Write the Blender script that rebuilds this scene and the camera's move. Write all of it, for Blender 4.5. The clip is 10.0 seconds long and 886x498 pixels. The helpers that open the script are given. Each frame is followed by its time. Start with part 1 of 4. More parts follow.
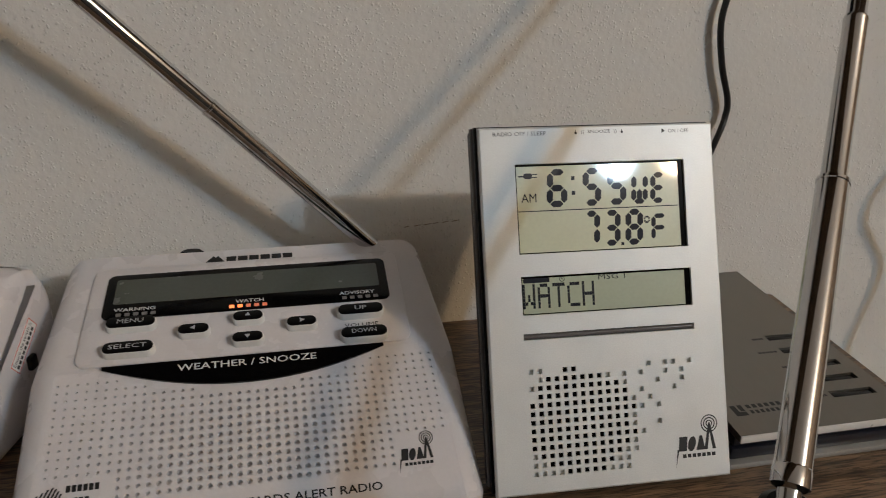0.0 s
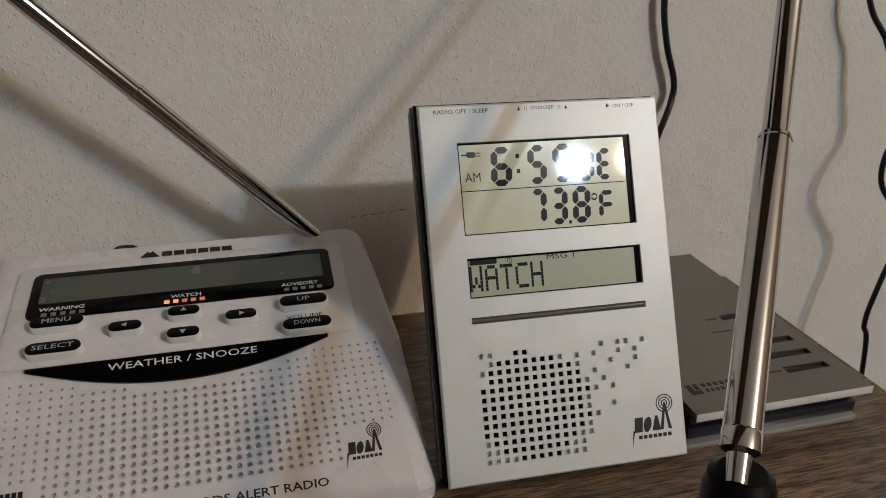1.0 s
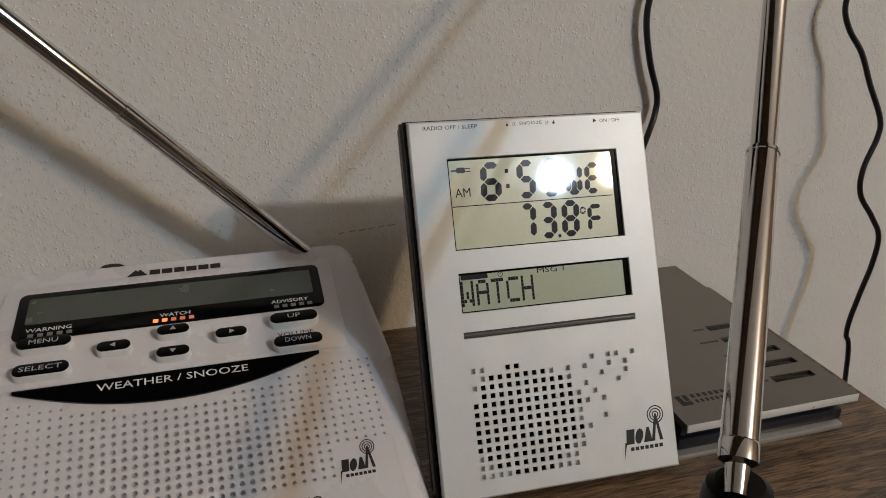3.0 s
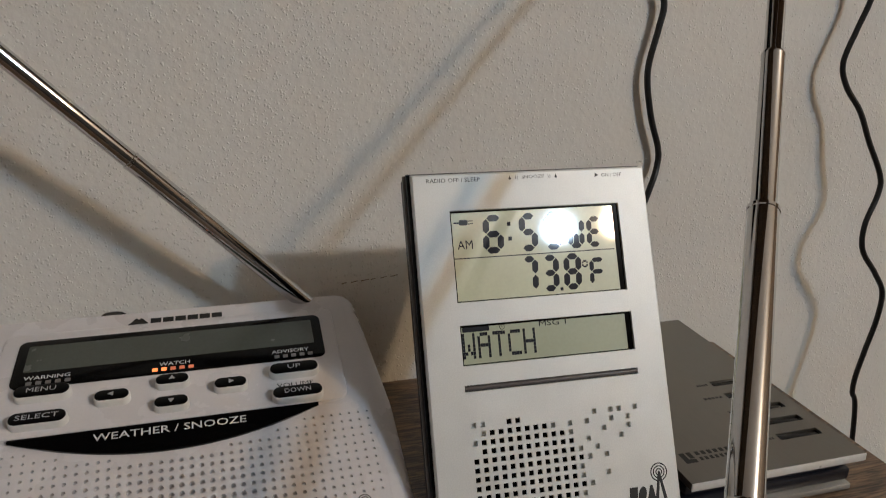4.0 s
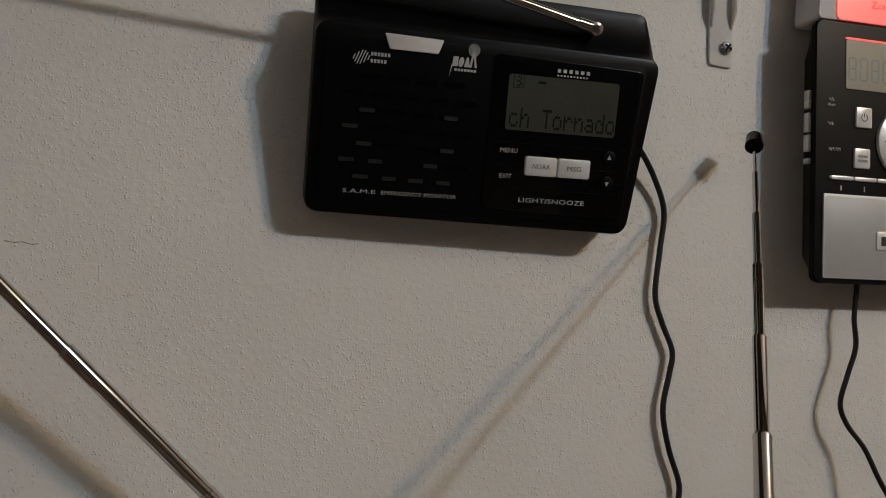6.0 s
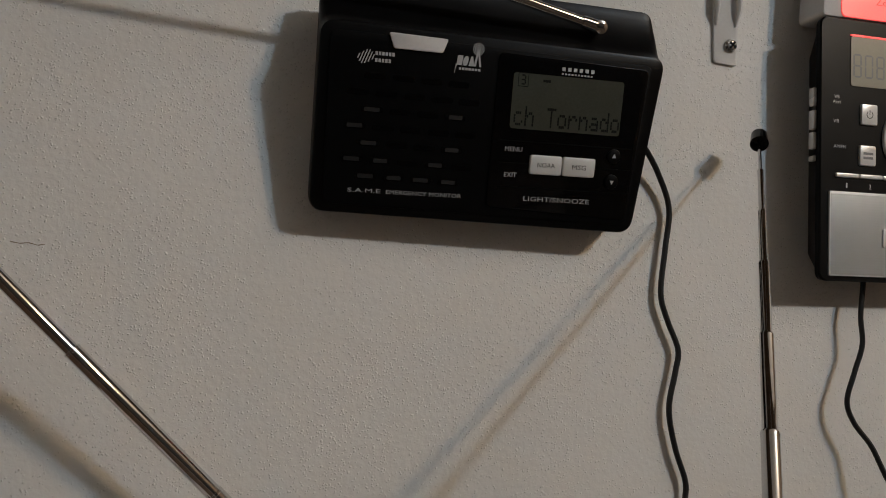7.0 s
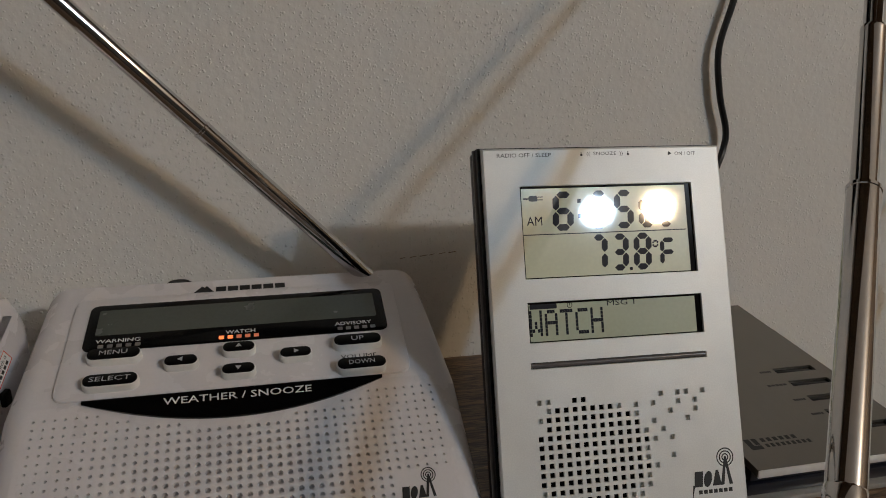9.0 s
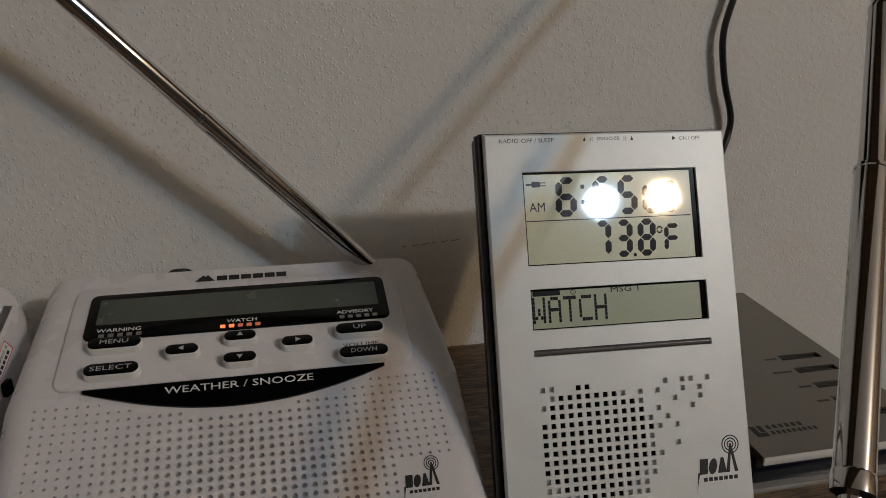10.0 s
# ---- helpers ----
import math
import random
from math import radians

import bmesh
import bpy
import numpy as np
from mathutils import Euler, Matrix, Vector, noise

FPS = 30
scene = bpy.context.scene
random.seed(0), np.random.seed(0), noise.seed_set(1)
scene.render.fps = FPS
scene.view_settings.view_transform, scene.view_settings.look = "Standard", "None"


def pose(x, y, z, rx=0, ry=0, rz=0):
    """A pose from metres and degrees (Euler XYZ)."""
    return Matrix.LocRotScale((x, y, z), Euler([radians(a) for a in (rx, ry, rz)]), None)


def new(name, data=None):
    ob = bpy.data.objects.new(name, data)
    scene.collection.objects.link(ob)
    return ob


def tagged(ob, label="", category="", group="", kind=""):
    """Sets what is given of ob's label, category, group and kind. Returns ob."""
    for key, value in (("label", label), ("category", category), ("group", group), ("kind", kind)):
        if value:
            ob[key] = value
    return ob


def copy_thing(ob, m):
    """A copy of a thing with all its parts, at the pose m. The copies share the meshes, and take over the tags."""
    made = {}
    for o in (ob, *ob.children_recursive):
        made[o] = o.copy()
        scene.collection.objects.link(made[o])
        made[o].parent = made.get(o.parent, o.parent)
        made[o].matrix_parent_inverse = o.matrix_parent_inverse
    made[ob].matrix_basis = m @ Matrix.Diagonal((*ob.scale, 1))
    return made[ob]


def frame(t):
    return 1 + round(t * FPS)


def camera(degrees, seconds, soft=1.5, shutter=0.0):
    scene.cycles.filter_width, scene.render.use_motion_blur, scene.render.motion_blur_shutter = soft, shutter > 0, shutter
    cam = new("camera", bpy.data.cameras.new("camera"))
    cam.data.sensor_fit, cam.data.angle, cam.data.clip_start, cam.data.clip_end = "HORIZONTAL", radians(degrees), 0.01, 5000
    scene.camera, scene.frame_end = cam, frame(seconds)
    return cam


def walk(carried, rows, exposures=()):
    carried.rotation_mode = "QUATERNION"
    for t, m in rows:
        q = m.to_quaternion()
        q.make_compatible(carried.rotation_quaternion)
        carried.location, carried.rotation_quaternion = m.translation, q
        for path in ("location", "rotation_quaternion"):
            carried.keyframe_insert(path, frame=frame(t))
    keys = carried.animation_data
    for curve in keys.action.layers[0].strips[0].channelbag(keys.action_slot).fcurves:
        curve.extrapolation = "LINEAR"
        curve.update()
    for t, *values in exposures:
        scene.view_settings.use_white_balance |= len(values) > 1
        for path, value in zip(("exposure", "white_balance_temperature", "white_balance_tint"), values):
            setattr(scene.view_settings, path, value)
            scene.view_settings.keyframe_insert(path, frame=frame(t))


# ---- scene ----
cam = camera(62.17, 10.0, soft=0.95, shutter=0.25)
PATH = [
    (0.0, pose(-0.0740, -0.2939, 0.1714, 65.806, -0.936, -11.367)),
    (0.5, pose(-0.0656, -0.2910, 0.1635, 66.071, -0.588, -13.344)),
    (1.0, pose(-0.0666, -0.2907, 0.1612, 66.359, -0.388, -14.676)),
    (1.5, pose(-0.0667, -0.2912, 0.1617, 66.471, -0.239, -15.296)),
    (2.0, pose(-0.0683, -0.2906, 0.1617, 66.704, -0.169, -15.794)),
    (2.5, pose(-0.0697, -0.2904, 0.1619, 67.108, -0.202, -16.266)),
    (4.0, pose(-0.0694, -0.2906, 0.1626, 71.322, -0.846, -15.837)),
    (4.5, pose(-0.0803, -0.2934, 0.1668, 78.092, -1.449, -15.479)),
    (5.0, pose(-0.0821, -0.3110, 0.1824, 86.755, -1.705, -14.091)),
    (5.5, pose(-0.0848, -0.3241, 0.1943, 92.074, -1.960, -13.925)),
    (7.0, pose(-0.0874, -0.3237, 0.1933, 92.468, -1.688, -13.641)),
    (7.5, pose(-0.0838, -0.3124, 0.1845, 86.175, -1.681, -13.008)),
    (8.0, pose(-0.0850, -0.2942, 0.1664, 75.668, -1.766, -13.603)),
    (8.5, pose(-0.0814, -0.2862, 0.1591, 71.004, -1.615, -13.235)),
    (9.0, pose(-0.0794, -0.2869, 0.1599, 69.807, -1.372, -12.819)),
    (9.5, pose(-0.0786, -0.2864, 0.1585, 69.275, -1.155, -12.864)),
    (10.0, pose(-0.0785, -0.2856, 0.1579, 69.133, -0.999, -12.648)),
]
EXPOSURES = [(0.0, -0.02), (2.5, 0.01), (4.0, 0.02), (4.5, 0.08), (5.0, -0.06), (5.5, -0.17), (7.0, -0.15), (8.0, -0.20), (8.5, -0.25), (9.5, -0.51), (10.0, -0.53)]
walk(cam, PATH, EXPOSURES)

# ---- light: two bulbs of a ceiling lamp, one cool and one warm; a closed, dim room ----
world = bpy.data.worlds.new("room_air")
scene.world = world
world.use_nodes = True
world.node_tree.nodes["Background"].inputs[0].default_value = (0.6, 0.65, 0.75, 1)
world.node_tree.nodes["Background"].inputs[1].default_value = 0.0
BULBS = [((1.45, -1.99, 1.44), (0.56, 0.78, 1.0), 64.0), ((1.62, -1.855, 1.36), (1.0, 0.72, 0.43), 64.0)]
for place, colour, watts in BULBS:
    lamp = bpy.data.lights.new("bulb_light", "POINT")
    lamp.energy, lamp.color, lamp.shadow_soft_size = watts, colour, 0.058
    new("bulb_light", lamp).location = place


# ---- materials ----
def node(nt, kind, **values):
    n = nt.nodes.new(kind)
    for k, v in values.items():
        n.inputs[k].default_value = v
    return n


def material(name, colour, rough=0.5, metal=0.0, vary=0.08, scale=60.0, fine=900.0, bump=0.0, bump_scale=900.0,
             coat=0.0, stretch=(1, 1, 1), glow=None, power=0.0, rough_vary=0.08, spec=0.5, tilt=None):
    """A principled surface with a coarse and a fine variation, worn gloss and a fine relief."""
    m = bpy.data.materials.new(name)
    m.use_nodes = True
    nt = m.node_tree
    p = nt.nodes["Principled BSDF"]
    co = nt.nodes.new("ShaderNodeTexCoord")
    mp = node(nt, "ShaderNodeMapping", Scale=stretch)
    nt.links.new(co.outputs["Object"], mp.inputs["Vector"])
    a = node(nt, "ShaderNodeTexNoise", Scale=scale, Detail=4.0)
    b = node(nt, "ShaderNodeTexNoise", Scale=fine, Detail=2.0)
    for n in (a, b):
        nt.links.new(mp.outputs[0], n.inputs["Vector"])
    add = nt.nodes.new("ShaderNodeMath")
    add.operation = "ADD"
    nt.links.new(a.outputs[0], add.inputs[0])
    nt.links.new(b.outputs[0], add.inputs[1])
    ramp = node(nt, "ShaderNodeMapRange")
    ramp.inputs["From Min"].default_value, ramp.inputs["From Max"].default_value = 0.6, 1.4
    ramp.inputs["To Min"].default_value, ramp.inputs["To Max"].default_value = 1 - vary, 1 + vary
    nt.links.new(add.outputs[0], ramp.inputs["Value"])
    mul = nt.nodes.new("ShaderNodeMix")
    mul.data_type, mul.blend_type = "RGBA", "MULTIPLY"
    mul.inputs[0].default_value = 1.0
    mul.inputs[6].default_value = (*colour, 1)
    nt.links.new(ramp.outputs[0], mul.inputs[7])
    nt.links.new(mul.outputs[2], p.inputs["Base Color"])
    rr = node(nt, "ShaderNodeMapRange")
    rr.inputs["To Min"].default_value, rr.inputs["To Max"].default_value = max(rough - rough_vary, 0.02), rough + rough_vary
    nt.links.new(a.outputs[0], rr.inputs["Value"])
    nt.links.new(rr.outputs[0], p.inputs["Roughness"])
    p.inputs["Metallic"].default_value = metal
    p.inputs["Coat Weight"].default_value = coat
    p.inputs["Coat Roughness"].default_value = 0.04
    p.inputs["Specular IOR Level"].default_value = spec
    if tilt:
        v = nt.nodes.new("ShaderNodeCombineXYZ")
        for i in range(3):
            v.inputs[i].default_value = tilt[i]
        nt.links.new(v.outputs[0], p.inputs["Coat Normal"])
    if glow:
        p.inputs["Emission Color"].default_value = (*glow, 1)
        p.inputs["Emission Strength"].default_value = power
    if bump:
        bn = node(nt, "ShaderNodeTexNoise", Scale=bump_scale, Detail=3.0)
        nt.links.new(mp.outputs[0], bn.inputs["Vector"])
        bu = node(nt, "ShaderNodeBump", Strength=1.0, Distance=bump)
        nt.links.new(bn.outputs[0], bu.inputs["Height"])
        nt.links.new(bu.outputs[0], p.inputs["Normal"])
    return m


def wall_paint():
    """Off-white paint over a hand-rolled, grainy plaster texture that is coarser in some patches."""
    m = bpy.data.materials.new("textured_wall_paint")
    m.use_nodes = True
    nt = m.node_tree
    p = nt.nodes["Principled BSDF"]
    co = nt.nodes.new("ShaderNodeTexCoord")
    def noise_at(scale, detail, rough=0.5):
        n = node(nt, "ShaderNodeTexNoise", Scale=scale, Detail=detail, Roughness=rough)
        nt.links.new(co.outputs["Object"], n.inputs["Vector"])
        return n
    def ramp_of(src, lo, hi, a, b):
        r = node(nt, "ShaderNodeMapRange")
        for k, v in zip(("From Min", "From Max", "To Min", "To Max"), (lo, hi, a, b)):
            r.inputs[k].default_value = v
        nt.links.new(src, r.inputs["Value"])
        return r.outputs[0]
    def maths(op, a, b):
        n = nt.nodes.new("ShaderNodeMath")
        n.operation = op
        for i, v in enumerate((a, b)):
            if isinstance(v, float):
                n.inputs[i].default_value = v
            else:
                nt.links.new(v, n.inputs[i])
        return n.outputs[0]
    grain, blobs, patch, big = noise_at(1100.0, 2.0), noise_at(360.0, 2.0, 0.45), noise_at(14.0, 3.0), noise_at(3.0, 3.0)
    def specks(scale, reach, keep):
        """Small separate grains; keep is the share of cells that hold one, greater in coarse patches."""
        v = node(nt, "ShaderNodeTexVoronoi", Scale=scale)
        warp = nt.nodes.new("ShaderNodeVectorMath")
        warp.operation = "MULTIPLY_ADD"
        nt.links.new(noise_at(500.0, 2.0).outputs[1], warp.inputs[0])
        warp.inputs[1].default_value = (0.0016, 0.0016, 0.0016)
        nt.links.new(co.outputs["Object"], warp.inputs[2])
        nt.links.new(warp.outputs[0], v.inputs["Vector"])
        sep = nt.nodes.new("ShaderNodeSeparateColor")
        nt.links.new(v.outputs["Color"], sep.inputs[0])
        chance = maths("ADD", ramp_of(patch.outputs[0], 0.36, 0.64, -0.22, 0.22), keep)
        on = maths("LESS_THAN", sep.outputs[0], chance)
        return maths("MULTIPLY", ramp_of(v.outputs["Distance"], reach * 0.35, reach, 1.0, 0.0), on)
    grains = maths("MAXIMUM", specks(480.0, 0.30, 0.32), specks(800.0, 0.40, 0.36))
    height = maths("ADD", maths("MULTIPLY", blobs.outputs[0], 0.55), maths("MULTIPLY", grain.outputs[0], 0.12))
    height = maths("ADD", height, maths("MULTIPLY", grains, 0.46))
    bu = node(nt, "ShaderNodeBump", Strength=1.0, Distance=0.00056)
    nt.links.new(height, bu.inputs["Height"])
    nt.links.new(bu.outputs[0], p.inputs["Normal"])
    tone = maths("MULTIPLY", ramp_of(big.outputs[0], 0.3, 0.7, 0.95, 1.03), ramp_of(patch.outputs[0], 0.3, 0.7, 0.975, 1.02))
    # grains slightly darker in the colour, for the small shadows at them
    tone = maths("MULTIPLY", tone, ramp_of(grains, 0.0, 1.0, 1.0, 0.985))
    mul = nt.nodes.new("ShaderNodeMix")
    mul.data_type, mul.blend_type = "RGBA", "MULTIPLY"
    mul.inputs[0].default_value = 1.0
    mul.inputs[6].default_value = (0.73, 0.712, 0.672, 1)
    nt.links.new(tone, mul.inputs[7])
    nt.links.new(mul.outputs[2], p.inputs["Base Color"])
    p.inputs["Roughness"].default_value = 0.6
    return m


def wood_laminate():
    """Brown wood laminate, grain along x, with darker pores."""
    m = bpy.data.materials.new("brown_wood_laminate")
    m.use_nodes = True
    nt = m.node_tree
    p = nt.nodes["Principled BSDF"]
    co = nt.nodes.new("ShaderNodeTexCoord")
    def streaks(sx, sy, scale, detail):
        mp = node(nt, "ShaderNodeMapping", Scale=(sx, sy, sy))
        nt.links.new(co.outputs["Object"], mp.inputs["Vector"])
        n = node(nt, "ShaderNodeTexNoise", Scale=scale, Detail=detail, Distortion=0.6)
        nt.links.new(mp.outputs[0], n.inputs["Vector"])
        return n
    a, b, c = streaks(9.0, 190.0, 1.8, 6.0), streaks(70.0, 850.0, 1.5, 3.0), streaks(2.0, 12.0, 2.0, 3.0)
    cr = nt.nodes.new("ShaderNodeValToRGB")
    cr.color_ramp.elements[0].position, cr.color_ramp.elements[0].color = 0.30, (0.048, 0.029, 0.016, 1)
    cr.color_ramp.elements[1].position, cr.color_ramp.elements[1].color = 0.72, (0.27, 0.17, 0.097, 1)
    nt.links.new(a.outputs[0], cr.inputs[0])
    r = node(nt, "ShaderNodeMapRange")
    for k, v in zip(("From Min", "From Max", "To Min", "To Max"), (0.40, 0.55, 0.26, 1.12)):
        r.inputs[k].default_value = v
    nt.links.new(b.outputs[0], r.inputs["Value"])
    mul = nt.nodes.new("ShaderNodeMix")
    mul.data_type, mul.blend_type = "RGBA", "MULTIPLY"
    mul.inputs[0].default_value = 1.0
    nt.links.new(cr.outputs[0], mul.inputs[6])
    nt.links.new(r.outputs[0], mul.inputs[7])
    nt.links.new(mul.outputs[2], p.inputs["Base Color"])
    rr = node(nt, "ShaderNodeMapRange")
    rr.inputs["To Min"].default_value, rr.inputs["To Max"].default_value = 0.36, 0.58
    nt.links.new(c.outputs[0], rr.inputs["Value"])
    nt.links.new(rr.outputs[0], p.inputs["Roughness"])
    bu = node(nt, "ShaderNodeBump", Strength=0.6, Distance=0.0002)
    nt.links.new(b.outputs[0], bu.inputs["Height"])
    nt.links.new(bu.outputs[0], p.inputs["Normal"])
    return m


WALL = wall_paint()
WOOD = wood_laminate()
# tones of unseen room surfaces, chosen for fill light and chrome reflections
CEIL = material("ceiling_paint", (0.72, 0.67, 0.61), 0.8, bump=0.0008, bump_scale=200.0)
SIDE = material("brown_wall_paint", (0.17, 0.12, 0.08), 0.7, bump=0.0008, bump_scale=200.0)
PALE = material("pale_grey_wall_paint", (0.68, 0.68, 0.68), 0.7, bump=0.0008, bump_scale=200.0)
DARK = material("dark_brown_wall_paint", (0.035, 0.03, 0.026), 0.7, bump=0.0008, bump_scale=200.0)
CARPET = material("floor_carpet", (0.055, 0.038, 0.025), 0.9, vary=0.25, bump=0.002, bump_scale=400.0)
WHITE = material("white_plastic", (0.64, 0.608, 0.612), 0.28, vary=0.03, bump=0.00002, bump_scale=1500.0)
WHITE2 = material("white_button_plastic", (0.66, 0.65, 0.63), 0.32, vary=0.04)
BLACKGLOSS = material("glossy_black_plastic", (0.0022, 0.0022, 0.0024), 0.09, vary=0.2, spec=0.20)
BLACK = material("satin_black_plastic", (0.0022, 0.0022, 0.0024), 0.34, spec=0.13, vary=0.2, bump=0.00003, bump_scale=1600.0)
BLACKMATT = material("matt_black_plastic", (0.0020, 0.0020, 0.0022), 0.55, vary=0.2, spec=0.08)
NAVY = material("dark_blue_black_plastic", (0.005, 0.006, 0.012), 0.35, vary=0.2)
RUBBER = material("black_cable_rubber", (0.005, 0.005, 0.0055), 0.42, vary=0.2)
SILVER = material("silver_painted_plastic", (0.66, 0.665, 0.65), 0.46, metal=0.25, vary=0.09, scale=70, fine=2200, bump=0.00001, bump_scale=4000.0)
SILVEREDGE = material("silver_edge", (0.76, 0.75, 0.73), 0.30, metal=0.25, vary=0.04)
PEWTER = material("brushed_pewter_metal", (0.215, 0.20, 0.178), 0.36, metal=0.85, vary=0.06, stretch=(1, 0.05, 1), fine=1800)
SATIN = material("satin_silver_metal", (0.38, 0.37, 0.35), 0.36, metal=0.5, vary=0.06)
GREY = material("grey_rim_plastic", (0.16, 0.155, 0.15), 0.4, vary=0.1)
GREYDARK = material("dark_grey_glint", (0.0038, 0.0034, 0.0034), 0.5, vary=0.3)
CHROME = material("chrome", (0.60, 0.59, 0.585), 0.055, metal=1.0, vary=0.05, rough_vary=0.04)
TILT = (0.062, -0.8932, 0.4453)                         # coat normal of the clock displays, bent to place the bulbs' reflections
LCDGREEN = material("lcd_glass_grey_green", (0.62, 0.64, 0.46), 0.30, vary=0.05, scale=30, coat=1.0, tilt=TILT)
LCDPALE = material("lcd_glass_pale", (0.30, 0.285, 0.22), 0.30, vary=0.05, scale=30, coat=1.0)
LCDGREY = material("lcd_glass_grey", (0.42, 0.46, 0.34), 0.30, vary=0.05, scale=30, coat=1.0, tilt=TILT)
LCDDARK = material("lcd_glass_dark", (0.046, 0.049, 0.038), 0.22, vary=0.10, coat=1.0)
LCDUNLIT = material("lcd_glass_unlit", (0.062, 0.072, 0.060), 0.25, vary=0.08, coat=0.5)
INK = material("lcd_segment_ink", (0.008, 0.010, 0.018), 0.5, vary=0.15, spec=0.15, coat=0.35, tilt=TILT)
INKFAINT = material("lcd_segment_faint", (0.003, 0.003, 0.003), 0.5, vary=0.1, spec=0.1)
PRINTBLACK = material("black_print", (0.006, 0.006, 0.0065), 0.5, vary=0.2)
PRINTGREY = material("grey_print", (0.20, 0.20, 0.20), 0.5, vary=0.1)
PRINTWHITE = material("white_print", (0.62, 0.62, 0.62), 0.5, vary=0.06)
PRINTDIM = material("pale_grey_print", (0.46, 0.46, 0.47), 0.5, vary=0.1)
PRINTFAINT = material("grey_white_print", (0.42, 0.42, 0.43), 0.5, vary=0.1)
PRINTRED = material("red_print", (0.62, 0.07, 0.04), 0.5, vary=0.1)
PAPER = material("label_paper", (0.78, 0.76, 0.73), 0.55, vary=0.04)
LEDOFF = material("led_window_unlit", (0.16, 0.15, 0.145), 0.3, vary=0.1, coat=0.5)
LEDON = material("led_window_orange_lit", (0.8, 0.2, 0.08), 0.3, glow=(1.0, 0.20, 0.05), power=1.6)
LEDDIM = material("led_window_orange_dim", (0.6, 0.2, 0.12), 0.3, glow=(1.0, 0.22, 0.08), power=0.24)
REDGLOW = material("red_backlit_display", (0.75, 0.12, 0.10), 0.3, glow=(1.0, 0.07, 0.07), power=1.15)
FROST = material("frosted_clear_plastic", (0.70, 0.68, 0.67), 0.35, vary=0.05)
STEEL = material("white_enamel_steel", (0.72, 0.71, 0.69), 0.22, vary=0.04, coat=0.5)
SCUFF = material("brown_scuff", (0.22, 0.17, 0.12), 0.7, vary=0.2)
ZINC = material("zinc_screw", (0.6, 0.6, 0.6), 0.25, metal=1.0, vary=0.08)
SMOKE = material("smoked_clear_bar", (0.11, 0.10, 0.10), 0.10, vary=0.1, coat=0.8)


# ---- building helpers ----
def part(name, bm, mat, parent=None, label="", smooth=True):
    bmesh.ops.recalc_face_normals(bm, faces=bm.faces)
    me = bpy.data.meshes.new(name)
    bm.to_mesh(me)
    bm.free()
    if smooth:
        me.polygons.foreach_set("use_smooth", [True] * len(me.polygons))
        me.set_sharp_from_angle(angle=radians(32))
    me.materials.append(mat)
    ob = new(name, me)
    ob.parent = parent
    return tagged(ob, label)


def thing(name, m, label, category, group="", kind=""):
    ob = new(name)
    ob.empty_display_size = 0.01
    ob.matrix_basis = m
    return tagged(ob, label, category, group, kind)


def box(bm, x0, x1, y0, y1, z0, z1, r=0.0, seg=2, m=None):
    """A box, its edges rounded by r."""
    vs = [bm.verts.new((x, y, z)) for x in (x0, x1) for y in (y0, y1) for z in (z0, z1)]
    fs = [bm.faces.new([vs[i] for i in q]) for q in ((0, 1, 3, 2), (4, 6, 7, 5), (0, 4, 5, 1), (2, 3, 7, 6), (0, 2, 6, 4), (1, 5, 7, 3))]
    got = vs
    if r > 0:
        es = list({e for f in fs for e in f.edges})
        res = bmesh.ops.bevel(bm, geom=es, offset=r, segments=seg, profile=0.5, affect="EDGES")
        got = list({v for f in res["faces"] for v in f.verts})
    if m is not None:
        bmesh.ops.transform(bm, matrix=m, verts=got)
    return bm


def rounded(x0, x1, y0, y1, r, n=5):
    """The outline of a rectangle with round corners, anticlockwise."""
    r = min(r, (x1 - x0) / 2 - 1e-6, (y1 - y0) / 2 - 1e-6)
    out = []
    for cx, cy, a in ((x1 - r, y0 + r, -90), (x1 - r, y1 - r, 0), (x0 + r, y1 - r, 90), (x0 + r, y0 + r, 180)):
        out += [(cx + r * math.cos(radians(a + 90 * i / n)), cy + r * math.sin(radians(a + 90 * i / n))) for i in range(n + 1)]
    return out


def corners(pts, r, n=5):
    """Any convex outline with its corners rounded by r."""
    out = []
    for i, p in enumerate(pts):
        p, a, b = Vector(p), Vector(pts[i - 1]), Vector(pts[(i + 1) % len(pts)])
        s, e = p + (a - p).normalized() * r, p + (b - p).normalized() * r
        for k in range(n + 1):
            t = k / n
            out.append(tuple((1 - t) ** 2 * s + 2 * t * (1 - t) * p + t * t * e))
    return out


def shrunk(pts, d):
    c = Vector((sum(p[0] for p in pts) / len(pts), sum(p[1] for p in pts) / len(pts)))
    w, h = max(p[0] for p in pts) - min(p[0] for p in pts), max(p[1] for p in pts) - min(p[1] for p in pts)
    return [(c.x + (p[0] - c.x) * (1 - 2 * d / w), c.y + (p[1] - c.y) * (1 - 2 * d / h)) for p in pts]


def loft(bm, rings, caps=True, m=None):
    """Joins rings of (x, y, z) points, all of one length, and closes both ends."""
    m = m or Matrix()
    rows = [[bm.verts.new(m @ Vector(p)) for p in ring] for ring in rings]
    n = len(rows[0])
    for a, b in zip(rows, rows[1:]):
        for i in range(n):
            bm.faces.new((a[i], a[(i + 1) % n], b[(i + 1) % n], b[i]))
    if caps:
        bm.faces.new(rows[0][::-1])
        bm.faces.new(rows[-1])
    return bm


